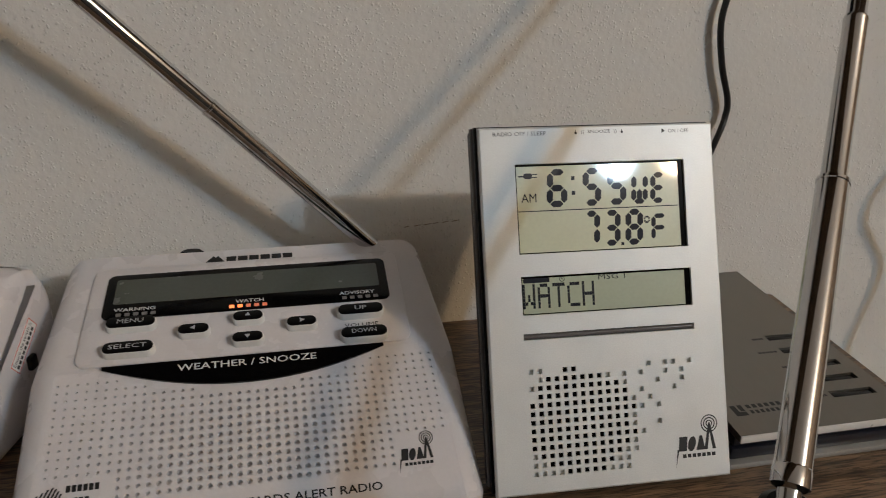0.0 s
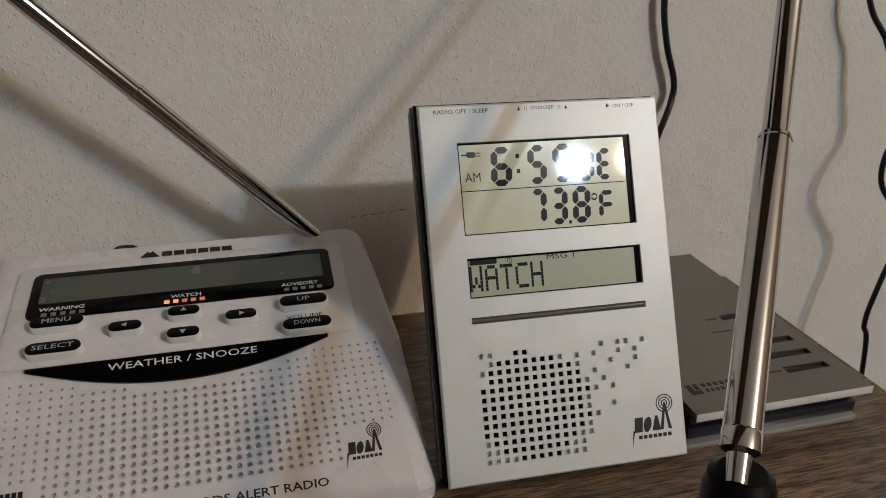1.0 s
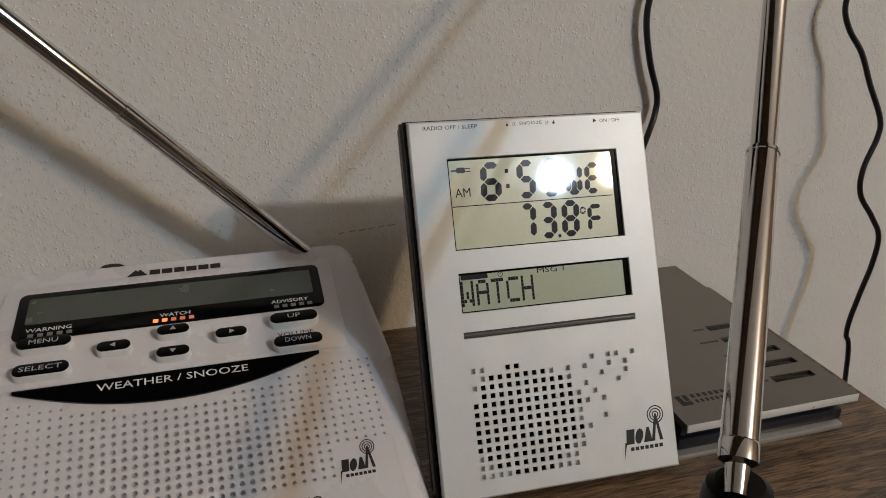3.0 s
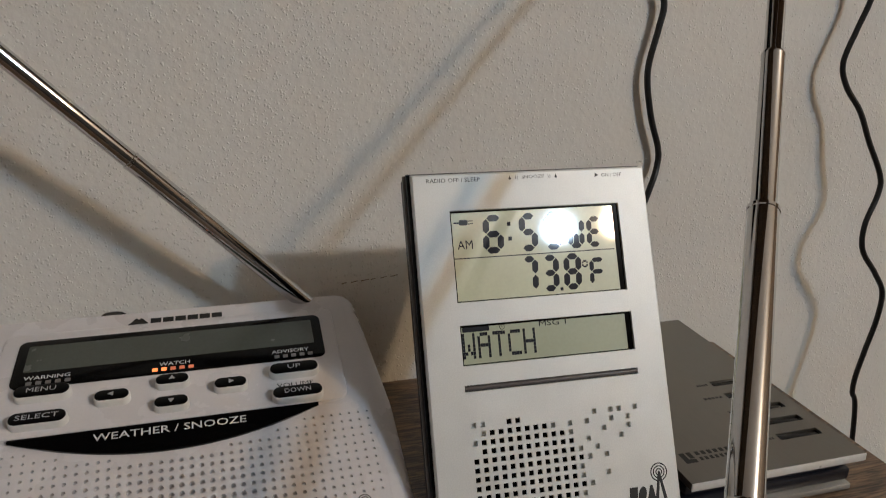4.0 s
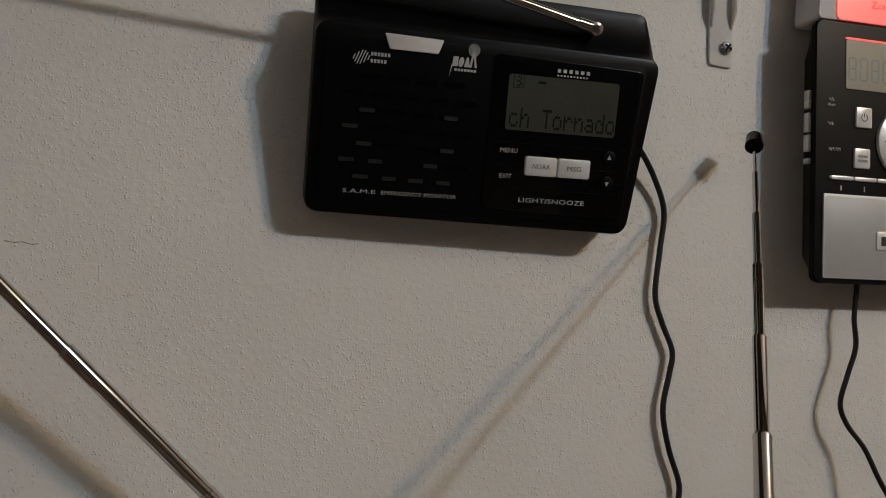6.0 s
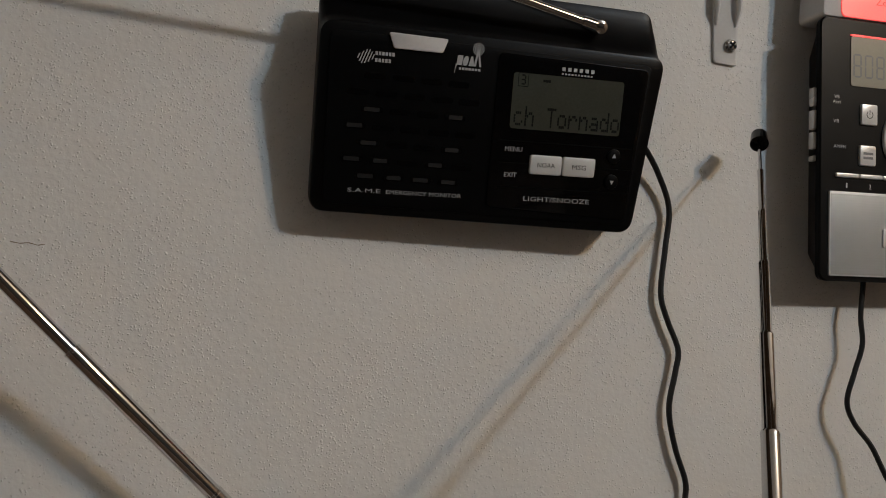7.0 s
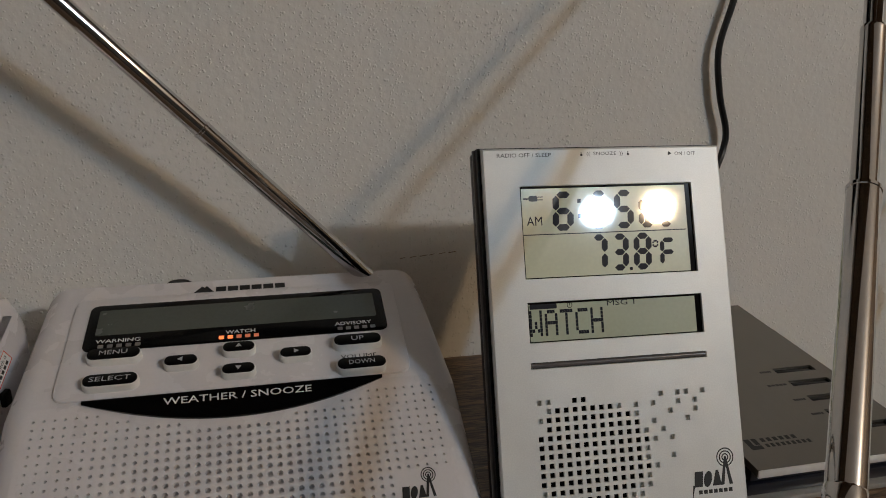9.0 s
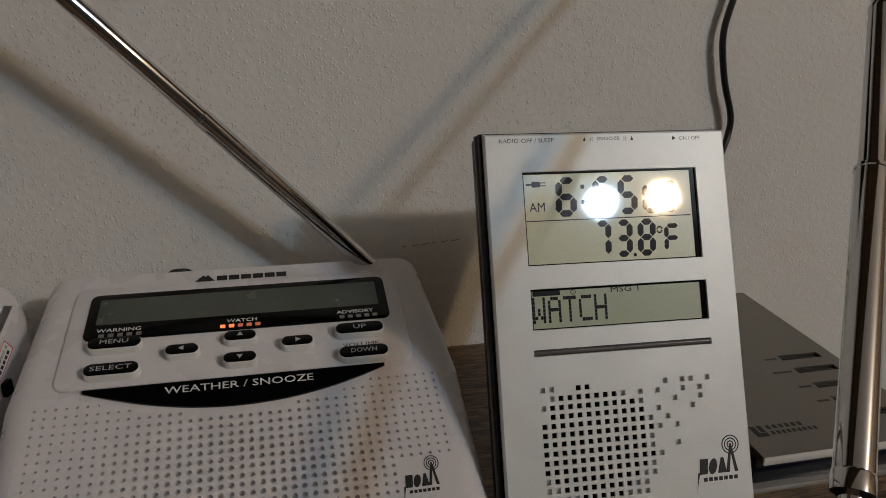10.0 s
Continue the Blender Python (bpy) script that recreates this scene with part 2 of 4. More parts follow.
def slab(bm, pts, z0, z1, m=None, soft=0.0):
    """An outline raised from z0 to z1, its upper edge softened."""
    rings = [[(x, y, z0) for x, y in pts]]
    if soft > 0:
        rings += [[(x, y, z1 - soft) for x, y in pts], [(x, y, z1 - soft * 0.3) for x, y in shrunk(pts, soft * 0.35)],
                  [(x, y, z1) for x, y in shrunk(pts, soft)]]
    else:
        rings += [[(x, y, z1) for x, y in pts]]
    return loft(bm, rings, m=m)


def tube(bm, pts, radii, n=12):
    """A round tube along points; one radius or one for each point."""
    pts = [Vector(p) for p in pts]
    radii = radii if isinstance(radii, (list, tuple)) else [radii] * len(pts)
    rings, side = [], None
    for i, p in enumerate(pts):
        d = (pts[min(i + 1, len(pts) - 1)] - pts[max(i - 1, 0)]).normalized()
        side = (side - d * side.dot(d)).normalized() if side else d.orthogonal().normalized()
        up = d.cross(side)
        rings.append([p + (side * math.cos(2 * math.pi * k / n) + up * math.sin(2 * math.pi * k / n)) * radii[i] for k in range(n)])
    return loft(bm, rings)


def smooth_path(pts, n=8):
    """A gliding line through points."""
    pts = [Vector(p) for p in pts]
    ext = [2 * pts[0] - pts[1], *pts, 2 * pts[-1] - pts[-2]]
    out = []
    for a, b, c, d in zip(ext, ext[1:], ext[2:], ext[3:]):
        for k in range(n):
            t = k / n
            out.append(0.5 * (2 * b + (c - a) * t + (2 * a - 5 * b + 4 * c - d) * t * t + (3 * b - a - 3 * c + d) * t ** 3))
    return out + [pts[-1]]


def lettering(words, m, x, y, width, height, mat, parent, label="", z=0.0, deep=0.00004, align="C", bold=0.0, name="lettering"):
    """Words in the built-in font, fitted to a width and a height, lying in the plane of m about (x, y)."""
    cu = bpy.data.curves.new("words", "FONT")
    cu.body, cu.resolution_u, cu.offset = words, 2, bold
    tmp = new("words", cu)
    dg = bpy.context.evaluated_depsgraph_get()
    me = bpy.data.meshes.new_from_object(tmp.evaluated_get(dg))
    bpy.data.objects.remove(tmp)
    bpy.data.curves.remove(cu)
    me.name = name
    xs, ys = [v.co.x for v in me.vertices], [v.co.y for v in me.vertices]
    sx, sy = width / (max(xs) - min(xs)), height / (max(ys) - min(ys))
    cx, cy = {"C": (min(xs) + max(xs)) / 2, "L": min(xs)}[align], (min(ys) + max(ys)) / 2
    bm = bmesh.new()
    bm.from_mesh(me)
    bpy.data.meshes.remove(me)
    for v in bm.verts:
        v.co = m @ Vector((x + (v.co.x - cx) * sx, y + (v.co.y - cy) * sy, z + deep))
    return part(name, bm, mat, parent, label, smooth=False)


def bars(bm, m, boxes, z0, z1):
    for x0, x1, y0, y1 in boxes:
        slab(bm, [(x0, y0), (x1, y0), (x1, y1), (x0, y1)], z0, z1, m)
    return bm


SEGS = {"0": "abcdef", "1": "bc", "3": "abgcd", "5": "afgcd", "6": "afgecd", "7": "abc", "8": "abcdefg", "E": "afged", "F": "afge", "W": "fedcbm"}


def segment_digit(bm, m, ch, x, y, w, h, t, z, slant=0.08):
    """A seven-segment figure from small flat hexagons, leaning a little."""
    g, k = t * 0.10, t / 2
    def hexagon(p, q):
        p, q = Vector(p), Vector(q)
        d = (q - p).normalized()
        s = Vector((-d.y, d.x)) * k
        p, q = p + d * g, q - d * g
        pts = [p, p + d * k - s, q - d * k - s, q, q - d * k + s, p + d * k + s]
        slab(bm, [(x + a.x + a.y * slant, y + a.y) for a in pts], z, z + 0.00004, m)
    x0, x1, y0, ym, y1 = k, w - k, k, h / 2, h - k
    lines = {"a": ((x0, y1), (x1, y1)), "b": ((x1, ym), (x1, y1)), "c": ((x1, y0), (x1, ym)), "d": ((x0, y0), (x1, y0)),
             "e": ((x0, y0), (x0, ym)), "f": ((x0, ym), (x0, y1)), "g": ((x0, ym), (x1, ym)), "m": ((w / 2, y0), (w / 2, ym))}
    for s in SEGS[ch]:
        hexagon(*lines[s])
    return bm


DOTS = {"W": "10001 10001 10001 10101 10101 11011 10001", "A": "01110 10001 10001 11111 10001 10001 10001",
        "T": "11111 00100 00100 00100 00100 00100 00100", "C": "01111 10000 10000 10000 10000 10000 01111",
        "H": "10001 10001 10001 11111 10001 10001 10001", "o": "00000 00000 01110 10001 10001 10001 01110",
        "r": "00000 00000 10110 11001 10000 10000 10000", "n": "00000 00000 10110 11001 10001 10001 10001",
        "a": "00000 00000 01110 00001 01111 10001 01111", "d": "00001 00001 01101 10011 10001 10001 01111",
        "c": "00000 00000 01110 10000 10000 10001 01110", "h": "10000 10000 10110 11001 10001 10001 10001", " ": "00000 00000 00000 00000 00000 00000 00000"}


def dot_words(bm, m, words, x, y, px, py, z, gap=0.12):
    for i, ch in enumerate(words):
        for r, row in enumerate(DOTS[ch].split()):
            for c, on in enumerate(row):
                if on == "1":
                    u, v = x + (i * 6 + c) * px, y - (r + 1) * py
                    slab(bm, [(u, v), (u + px * (1 - gap), v), (u + px * (1 - gap), v + py * (1 - gap)), (u, v + py * (1 - gap))], z, z + 0.00004, m)
    return bm


def mast_logo(m, x, y, s, mat, parent, z, name="printed_emblem"):
    """A plain stand-in for a broadcaster's emblem: a mast, rings of waves and bars of its lettering."""
    bm = bmesh.new()
    def ring(cx, cy, r, t):
        n = 28
        a = [bm.verts.new(m @ Vector((cx + r * math.cos(k * 2 * math.pi / n), cy + r * math.sin(k * 2 * math.pi / n), z))) for k in range(n)]
        b = [bm.verts.new(m @ Vector((cx + (r - t) * math.cos(k * 2 * math.pi / n), cy + (r - t) * math.sin(k * 2 * math.pi / n), z))) for k in range(n)]
        for k in range(n):
            bm.faces.new((a[k], a[(k + 1) % n], b[(k + 1) % n], b[k]))
    cx, cy = x + 0.80 * s, y + 0.93 * s
    for r in (0.20, 0.14, 0.08):
        ring(cx, cy, r * s, 0.026 * s)
    slab(bm, [(x + 0.66 * s, y + 0.36 * s), (x + 0.74 * s, y + 0.36 * s), (x + 0.80 * s, y + 0.75 * s), (x + 0.86 * s, y + 0.36 * s), (x + 0.94 * s, y + 0.36 * s), (x + 0.82 * s, y + 0.95 * s), (x + 0.78 * s, y + 0.95 * s)], z, z + 0.00003, m)
    slab(bm, [(x + a * s, y + b * s) for a, b in ((0.05, 0.36), (0.24, 0.36), (0.27, 0.68), (0.08, 0.68))], z, z + 0.00003, m)
    oval = [(x + (0.37 + 0.095 * math.cos(k * math.pi / 8) + 0.03 * math.sin(k * math.pi / 8)) * s, y + (0.51 + 0.165 * math.sin(k * math.pi / 8)) * s) for k in range(16)]
    slab(bm, oval, z, z + 0.00003, m)
    slab(bm, [(x + a * s, y + b * s) for a, b in ((0.47, 0.36), (0.68, 0.36), (0.62, 0.68), (0.56, 0.68))], z, z + 0.00003, m)
    slab(bm, [(x - 0.03 * s, y), (x + 0.02 * s, y + 0.22 * s), (x + 0.07 * s, y + 0.40 * s), (x + 0.02 * s, y + 0.40 * s)], z, z + 0.00003, m)
    bars(bm, m, [(x + 0.14 * s + k * 0.115 * s, x + 0.225 * s + k * 0.115 * s, y + 0.21 * s, y + 0.29 * s) for k in range(7)], z, z + 0.00003)
    return part(name, bm, mat, parent, smooth=False)


# ---- the room ----
ROOM = (-1.9, 3.0, -4.0, 0.0, -0.75, 1.69)


def room():
    x0, x1, y0, y1, z0, z1 = ROOM
    w = 0.1
    # all but the back wall are unseen, added to shape bounce and reflections
    for name, b, mat, label in (
            ("wall_back", (x0, x1, y1, y1 + w, z0, z1), WALL, "off-white painted wall with a grainy plaster texture"),
            ("wall_left", (x0 - w, x0, y0, y1 + w, z0, z1), PALE, "unseen pale grey side wall, added to lift the fill light"),
            ("wall_right", (x1, x1 + w, y0, y1 + w, z0, z1), SIDE, "unseen brown side wall, kept dark for the chrome's reflections"),
            ("wall_front", (x0 - w, x1 + w, y0 - w, y0, z0, z1), DARK, "unseen dark brown wall behind the viewer, for dark reflections in the chrome"),
            ("floor", (x0 - w, x1 + w, y0 - w, y1 + w, z0 - w, z0), CARPET, "unseen dark brown carpeted floor, kept dark for the chrome's reflections"),
            ("ceiling", (x0 - w, x1 + w, y0 - w, y1 + w, z1, z1 + w), CEIL, "unseen warm white ceiling, added for bounced light")):
        bm = box(bmesh.new(), *b)
        tagged(part(name, bm, mat, smooth=False), label, name.split("_")[0], kind="structure")


def ceiling_lamp():
    t = thing("ceiling_lamp", pose(1.535, -1.92, 1.69), "ceiling lamp with one cool and one warm bulb", "lamp")
    bm = bmesh.new()
    loft(bm, [[(r * math.cos(a * math.pi / 12), r * math.sin(a * math.pi / 12), z) for a in range(24)] for r, z in ((0.17, 0.0), (0.17, -0.015), (0.15, -0.03))])
    part("lamp_base", bm, STEEL, t)
    for place, c, w in BULBS:
        p = Vector(place) - Vector((1.535, -1.92, 1.69))
        part("lamp_socket", tube(bmesh.new(), [(p.x, p.y, -0.028), (p.x, p.y, p.z + 0.062)], 0.02), STEEL, t)


def table():
    t = thing("table", pose(0, 0, 0), "brown wood-grain table against the wall", "table")
    part("tabletop", box(bmesh.new(), -1.0, 0.1587, -0.50, -0.001, -0.028, 0.0, 0.0012, 2), WOOD, t)
    for x in (-0.97, 0.10):
        for y in (-0.46, -0.05):
            part("leg", box(bmesh.new(), x, x + 0.045, y - 0.02, y + 0.025, -0.75, -0.028, 0.003), WOOD, t)


def wall_marks(wall):
    """A hairline crack and a row of short scuffs in the paint."""
    m = Matrix(((1, 0, 0, 0), (0, 0, -1, 0), (0, 1, 0, 0), (0, 0, 0, 1)))
    def stroke(name, pts, w):
        bm = bmesh.new()
        for p, q in zip(pts, pts[1:]):
            slab(bm, [(p[0], p[1] - w), (q[0], q[1] - w * 0.6), (q[0], q[1] + w * 0.6), (p[0], p[1] + w)], -0.0001, 0.0002, m)
        part(name, bm, SCUFF, wall, "thin brown mark in the paint", smooth=False)
    stroke("crack", [(-0.1860, 0.2038), (-0.1825, 0.2032), (-0.1795, 0.2036), (-0.1760, 0.2027), (-0.1735, 0.2031)], 0.00022)
    for k in range(6):
        x = -0.030 + k * 0.0042
        stroke("scuff", [(x, 0.0482 + k * 0.0003), (x + 0.0022 + 0.0006 * (k % 3), 0.0487 + k * 0.0003)], 0.00016)


room()
wall_marks(bpy.data.objects["wall_back"])
ceiling_lamp()
table()


# ---- telescopic rods ----
def rod(parent, base, way, lengths, radii, name="section"):
    """Chrome sections, each thinner than the one below, with a rolled lip at every joint."""
    p, d = Vector(base), Vector(way).normalized()
    for i, (l, r) in enumerate(zip(lengths, radii)):
        q = p + d * l
        last = i == len(lengths) - 1
        tip = [q] if last else [q - d * 0.0012, q - d * 0.0010, q - d * 0.0002, q]
        rr = [r] if last else [r, r * 1.045, r * 1.045, r * 0.93]
        part(name, tube(bmesh.new(), [p, *tip], [r, *rr], 20), CHROME, parent)
        p = q - d * 0.0005
    return q


# ---- the white desk weather radio ----
def desk_weather_radio():
    X = -0.0945
    t = thing("weather_radio", pose(X, -0.0006, 0, 0, 0, -0.1), "white plastic desk weather radio with black display panel and raised antenna", "radio")
    K = [(-0.1215, 0.0), (-0.1215, 0.0063), (-0.077, 0.037), (-0.0235, 0.0532), (-0.0185, 0.0495), (-0.0185, 0.0)]
    left, right = [0.0703, 0.0703, 0.0690, 0.0672, 0.0664, 0.0664], [0.0735, 0.0735, 0.0714, 0.0672, 0.0664, 0.0664]
    bm = bmesh.new()
    a = [bm.verts.new((-h, y, z)) for h, (y, z) in zip(left, K)]
    b = [bm.verts.new((h, y, z)) for h, (y, z) in zip(right, K)]
    n = len(K)
    for i in range(n):
        bm.faces.new((a[i], a[(i + 1) % n], b[(i + 1) % n], b[i]))
    bm.faces.new(a[::-1])
    bm.faces.new(b)
    side = lambda e: e.verts[0].co.x * e.verts[1].co.x > 0
    ends = [e for e in bm.edges if side(e) and sum(v.co.z for v in e.verts) > 0.004 and not all(v.co.y > -0.02 for v in e.verts)]
    bmesh.ops.bevel(bm, geom=ends, offset=0.0095, segments=8, profile=0.5, affect="EDGES", clamp_overlap=False)
    front = [e for e in bm.edges if all(abs(v.co.y + 0.1215) < 1e-4 and v.co.z > 0.004 for v in e.verts) and abs(e.verts[0].co.x - e.verts[1].co.x) > 0.02]
    bmesh.ops.bevel(bm, geom=front, offset=0.0045, segments=5, profile=0.5, affect="EDGES", clamp_overlap=True)
    # the sloping front is opened for the pierced grille plate
    low = Vector((0, -(0.037 - 0.0063), 0.1215 - 0.077)).normalized()
    face = max((f for f in bm.faces if abs(f.normal.dot(low)) > 0.999), key=lambda f: f.calc_area())
    L = Matrix((Vector((1, 0, 0)), Vector((0, low.z, -low.y)), low)).transposed().to_4x4()
    L.translation = Vector((0, -0.077, 0.037))           # x across, y up the slope, z outward
    inv = L.inverted()
    q = [inv @ v.co for v in face.verts]
    y0, y1 = min(p.y for p in q), max(p.y for p in q)
    ym = (y0 + y1) / 2
    rb, rt, lb, lt = (f(s * p.x for p in q if (p.y < ym) == (e == 0)) for f, s, e in ((max, 1, 0), (max, 1, 1), (max, -1, 0), (max, -1, 1)))
    bmesh.ops.delete(bm, geom=[face], context="FACES_ONLY")
    part("body", bm, WHITE, t)
    # the grille: a field of cells, most of them pierced
    bm, pitch, rowp = bmesh.new(), 0.00295, 0.00258
    nx, ny = round((lb + rb) / pitch), round((y1 - y0) / rowp)
    cw, ch = (lb + rb) / nx, (y1 - y0) / ny
    def at(x, y, z=0.0):
        k = 1 + ((rt / rb if x > 0 else lt / lb) - 1) * (y - y0) / (y1 - y0)
        return bm.verts.new(L @ Vector((x * k, y, z)))
    for i in range(nx):
        for j in range(ny):
            cx, cy = -lb + (i + 0.5) * cw, y1 - (j + 0.5) * ch
            quad = [(cx + sx * cw / 2, cy + sy * ch / 2) for sx, sy in ((-1, -1), (1, -1), (1, 1), (-1, 1))]
            arc = -0.0088 * (1 - (cx / 0.049) ** 2) if abs(cx) < 0.049 else -0.0008
            holed = -0.0612 < cx < 0.0655 and arc - 0.0012 > cy > -0.0428
            holed = holed and not (cx > 0.0455 and cy < -0.0322) and not (cx < -0.040 and cy < -0.0335)
            if not holed:
                bm.faces.new([at(*p) for p in quad])
                continue
            far = math.sqrt((cx / 0.060) ** 2 + ((cy + 0.032) / 0.034) ** 2)
            r = 0.00086 - 0.00044 * min(1.0, max(0.0, (far - 0.35) / 0.65))
            ring = [(cx + r * math.cos(radians(45 * k - 135)), cy + r * math.sin(radians(45 * k - 135))) for k in range(8)]
            top = [at(*p, -0.00006) for p in ring]
            deep = [at(cx + (p[0] - cx) * 0.8, cy + (p[1] - cy) * 0.8, -2.4 * r) for p in ring]
            edge = [at(*p) for k in range(4) for p in (quad[k], ((quad[k][0] + quad[(k + 1) % 4][0]) / 2, (quad[k][1] + quad[(k + 1) % 4][1]) / 2))]
            for k in range(8):
                bm.faces.new((edge[k], edge[(k + 1) % 8], top[(k + 1) % 8], top[k]))
                bm.faces.new((top[k], top[(k + 1) % 8], deep[(k + 1) % 8], deep[k]))
            bm.faces.new(deep)
    bmesh.ops.remove_doubles(bm, verts=bm.verts, dist=1e-6)
    tagged(part("speaker_grille", bm, WHITE, t, "white grille plate pierced with rows of small holes"), kind="stuff")
    # added dark sheet, in place of the shade inside the holes
    part("hole_backing", slab(bmesh.new(), [(-lb + 0.003, y0 + 0.002), (rb - 0.003, y0 + 0.002), (rt - 0.002, y1 - 0.0005), (-lt + 0.002, y1 - 0.0005)], -0.0030, -0.0021, L), BLACKMATT, t, "black sheet added behind the grille holes", smooth=False)
    # the black snooze bar, a lens shape with a straight upper edge
    bm = bmesh.new()
    pts = [(0.0455 * s, 0.0002 - 0.0086 * (1 - s * s)) for s in [k / 14 - 1 for k in range(29)]] + [(0.0455, 0.0012), (-0.0455, 0.0012)]
    slab(bm, pts, -0.0008, 0.0011, L, 0.0004)
    bar = part("snooze_bar", bm, BLACKGLOSS, t, "glossy black crescent-shaped bar")
    lettering("WEATHER / SNOOZE", L, 0.0003, -0.0016, 0.0446, 0.0023, PRINTWHITE, bar, z=0.00112, bold=0.006)
    lettering("WEATHER / ALL HAZARDS ALERT RADIO", L, 0.0, -0.0466, 0.080, 0.0026, PRINTBLACK, t, z=0.0001, bold=0.014)
    mast_logo(L, 0.0462, -0.0440, 0.0116, PRINTBLACK, t, 0.0001)
    bm = bmesh.new()                                      # a slanted wave mark with two bars of writing
    for k in range(7):
        h = (0.002, 0.0035, 0.005, 0.006, 0.005, 0.0035, 0.002)[k]
        x = -0.0610 + k * 0.0011
        slab(bm, [(x - h * 0.22, -0.0385 - h / 2), (x - h * 0.22 + 0.0006, -0.0385 - h / 2), (x + h * 0.22 + 0.0006, -0.0385 + h / 2), (x + h * 0.22, -0.0385 + h / 2)], 0.0001, 0.00013, L)
    bars(bm, L, [(-0.0525 + k * 0.0016, -0.0513 + k * 0.0016, -0.0374, -0.0354) for k in range(6)] + [(-0.0535 + k * 0.0016, -0.0523 + k * 0.0016, -0.0411, -0.0391) for k in range(5)], 0.0001, 0.00013)
    part("alert_mark", bm, PRINTBLACK, t, smooth=False)

    # the raised control plate on the upper slope
    up = Vector((0, -(0.0532 - 0.037), 0.0535)).normalized()
    U = Matrix((Vector((1, 0, 0)), Vector((0, up.z, -up.y)), up)).transposed().to_4x4()
    U.translation = Vector((0, -0.077, 0.037))           # x across, y up the slope, z outward
    H = 0.0009
    plate = part("control_plate", slab(bmesh.new(), rounded(-0.0545, 0.0556, 0.0014, 0.0487, 0.004), -0.0005, H, U, 0.0006), WHITE, t)
    panel = part("display_panel", slab(bmesh.new(), rounded(-0.0490, 0.0507, 0.0218, 0.0440, 0.0026), H - 0.0003, H + 0.0005, U, 0.0002), BLACKGLOSS, t, "glossy black display panel")
    part("lcd_window", slab(bmesh.new(), rounded(-0.0458, 0.0474, 0.0288, 0.0412, 0.0006), H + 0.0004, H + 0.0006, U), LCDUNLIT, panel, "unlit grey-green display")
    z = H + 0.00052
    for words, cx, w, lx in (("WARNING", -0.0383, 0.0138, -0.0442), ("WATCH", 0.0006, 0.0098, -0.0064), ("ADVISORY", 0.0388, 0.0128, 0.0332)):
        lettering(words, U, cx, 0.0260, w, 0.0017, PRINTWHITE, panel, z=z, bold=0.01)
        for k in range(5):
            lit = words == "WATCH"
            mat = LEDOFF if not lit else (LEDON if k < 2 else LEDDIM)
            x = lx + k * 0.00285
            part("led", slab(bmesh.new(), rounded(x, x + 0.0017, 0.0228, 0.0243, 0.0002, 2), z - 0.0002, z + 0.00012, U), mat, panel, "lit orange indicator" if lit and k < 2 else "")
    # the maker's mark, as a peak and plain blocks
    bm = bmesh.new()
    y = 0.0494
    slab(bm, [(-0.0160, y), (-0.0132, y + 0.0034), (-0.0124, y + 0.0024), (-0.0116, y + 0.0034), (-0.0090, y)], 0.0001, 0.00014, U)
    mark = part("maker_mark", bm, PRINTBLACK, t, smooth=False)
    for k in range(6):
        part("mark_block", bars(bmesh.new(), U, [(-0.0084 + k * 0.0042, -0.0048 + k * 0.0042, y, y + 0.0026)], 0.0001, 0.00014), PRINTBLACK, mark, smooth=False)
    # buttons: a white skirt with a black cap
    def key(cx, cy, w, h, words="", arrow=None):
        k = part("button", slab(bmesh.new(), rounded(cx - w / 2, cx + w / 2, cy - h / 2, cy + h / 2, h * 0.48, 6), H - 0.0002, H + 0.0028, U, 0.0006), WHITE2, t)
        c = part("button_cap", slab(bmesh.new(), rounded(cx - w / 2 + 0.0004, cx + w / 2 - 0.0004, cy - h / 2 + 0.0004, cy + h / 2 - 0.0004, h * 0.42, 6), H + 0.0027, H + 0.0033, U, 0.0004), BLACK, k, "black printed button top")
        bm = bmesh.new()
        if words:
            bm.free()
            lettering(words, U, cx, cy, min(0.0021 * len(words), w * 0.72), 0.0019, PRINTDIM, k, z=H + 0.00334)
        else:
            s = 0.0011
            tri = [(cx + s * math.cos(radians(arrow + a)), cy + s * math.sin(radians(arrow + a))) for a in (0, 120, 240)]
            slab(bm, tri, H + 0.0033, H + 0.00337, U)
            part("arrow_mark", bm, PRINTDIM, k, smooth=False)
    key(-0.0382, 0.0178, 0.0166, 0.0054, "MENU")
    key(-0.0377, 0.0064, 0.0166, 0.0054, "SELECT")
    key(0.0391, 0.0154, 0.0166, 0.0054, "UP")
    key(0.0393, 0.0044, 0.0166, 0.0054, "DOWN")
    key(-0.0175, 0.0123, 0.0108, 0.0048, arrow=180)
    key(0.0003, 0.0164, 0.0108, 0.0048, arrow=90)
    key(0.0003, 0.0066, 0.0108, 0.0048, arrow=270)
    key(0.0184, 0.0118, 0.0108, 0.0048, arrow=0)
    lettering("VOLUME", U, 0.0390, 0.0102, 0.0120, 0.0017, PRINTBLACK, plate, z=H + 0.00003)
    part("top_knob", loft(bmesh.new(), [[(-0.0225 + r * math.cos(a * math.pi / 10), -0.0165 + 0.55 * r * math.sin(a * math.pi / 10), z) for a in range(20)] for r, z in ((0.0046, 0.0460), (0.0046, 0.0502), (0.0034, 0.0510))]), BLACK, t, "low black knob behind the top edge")
    # the leaning aerial
    m = t.matrix_basis.inverted()
    way = m.to_3x3() @ Vector((-0.9280, -0.1280, 1.0))
    base = m @ Vector((-0.0488, -0.0240, 0.0527))
    w = way.normalized()
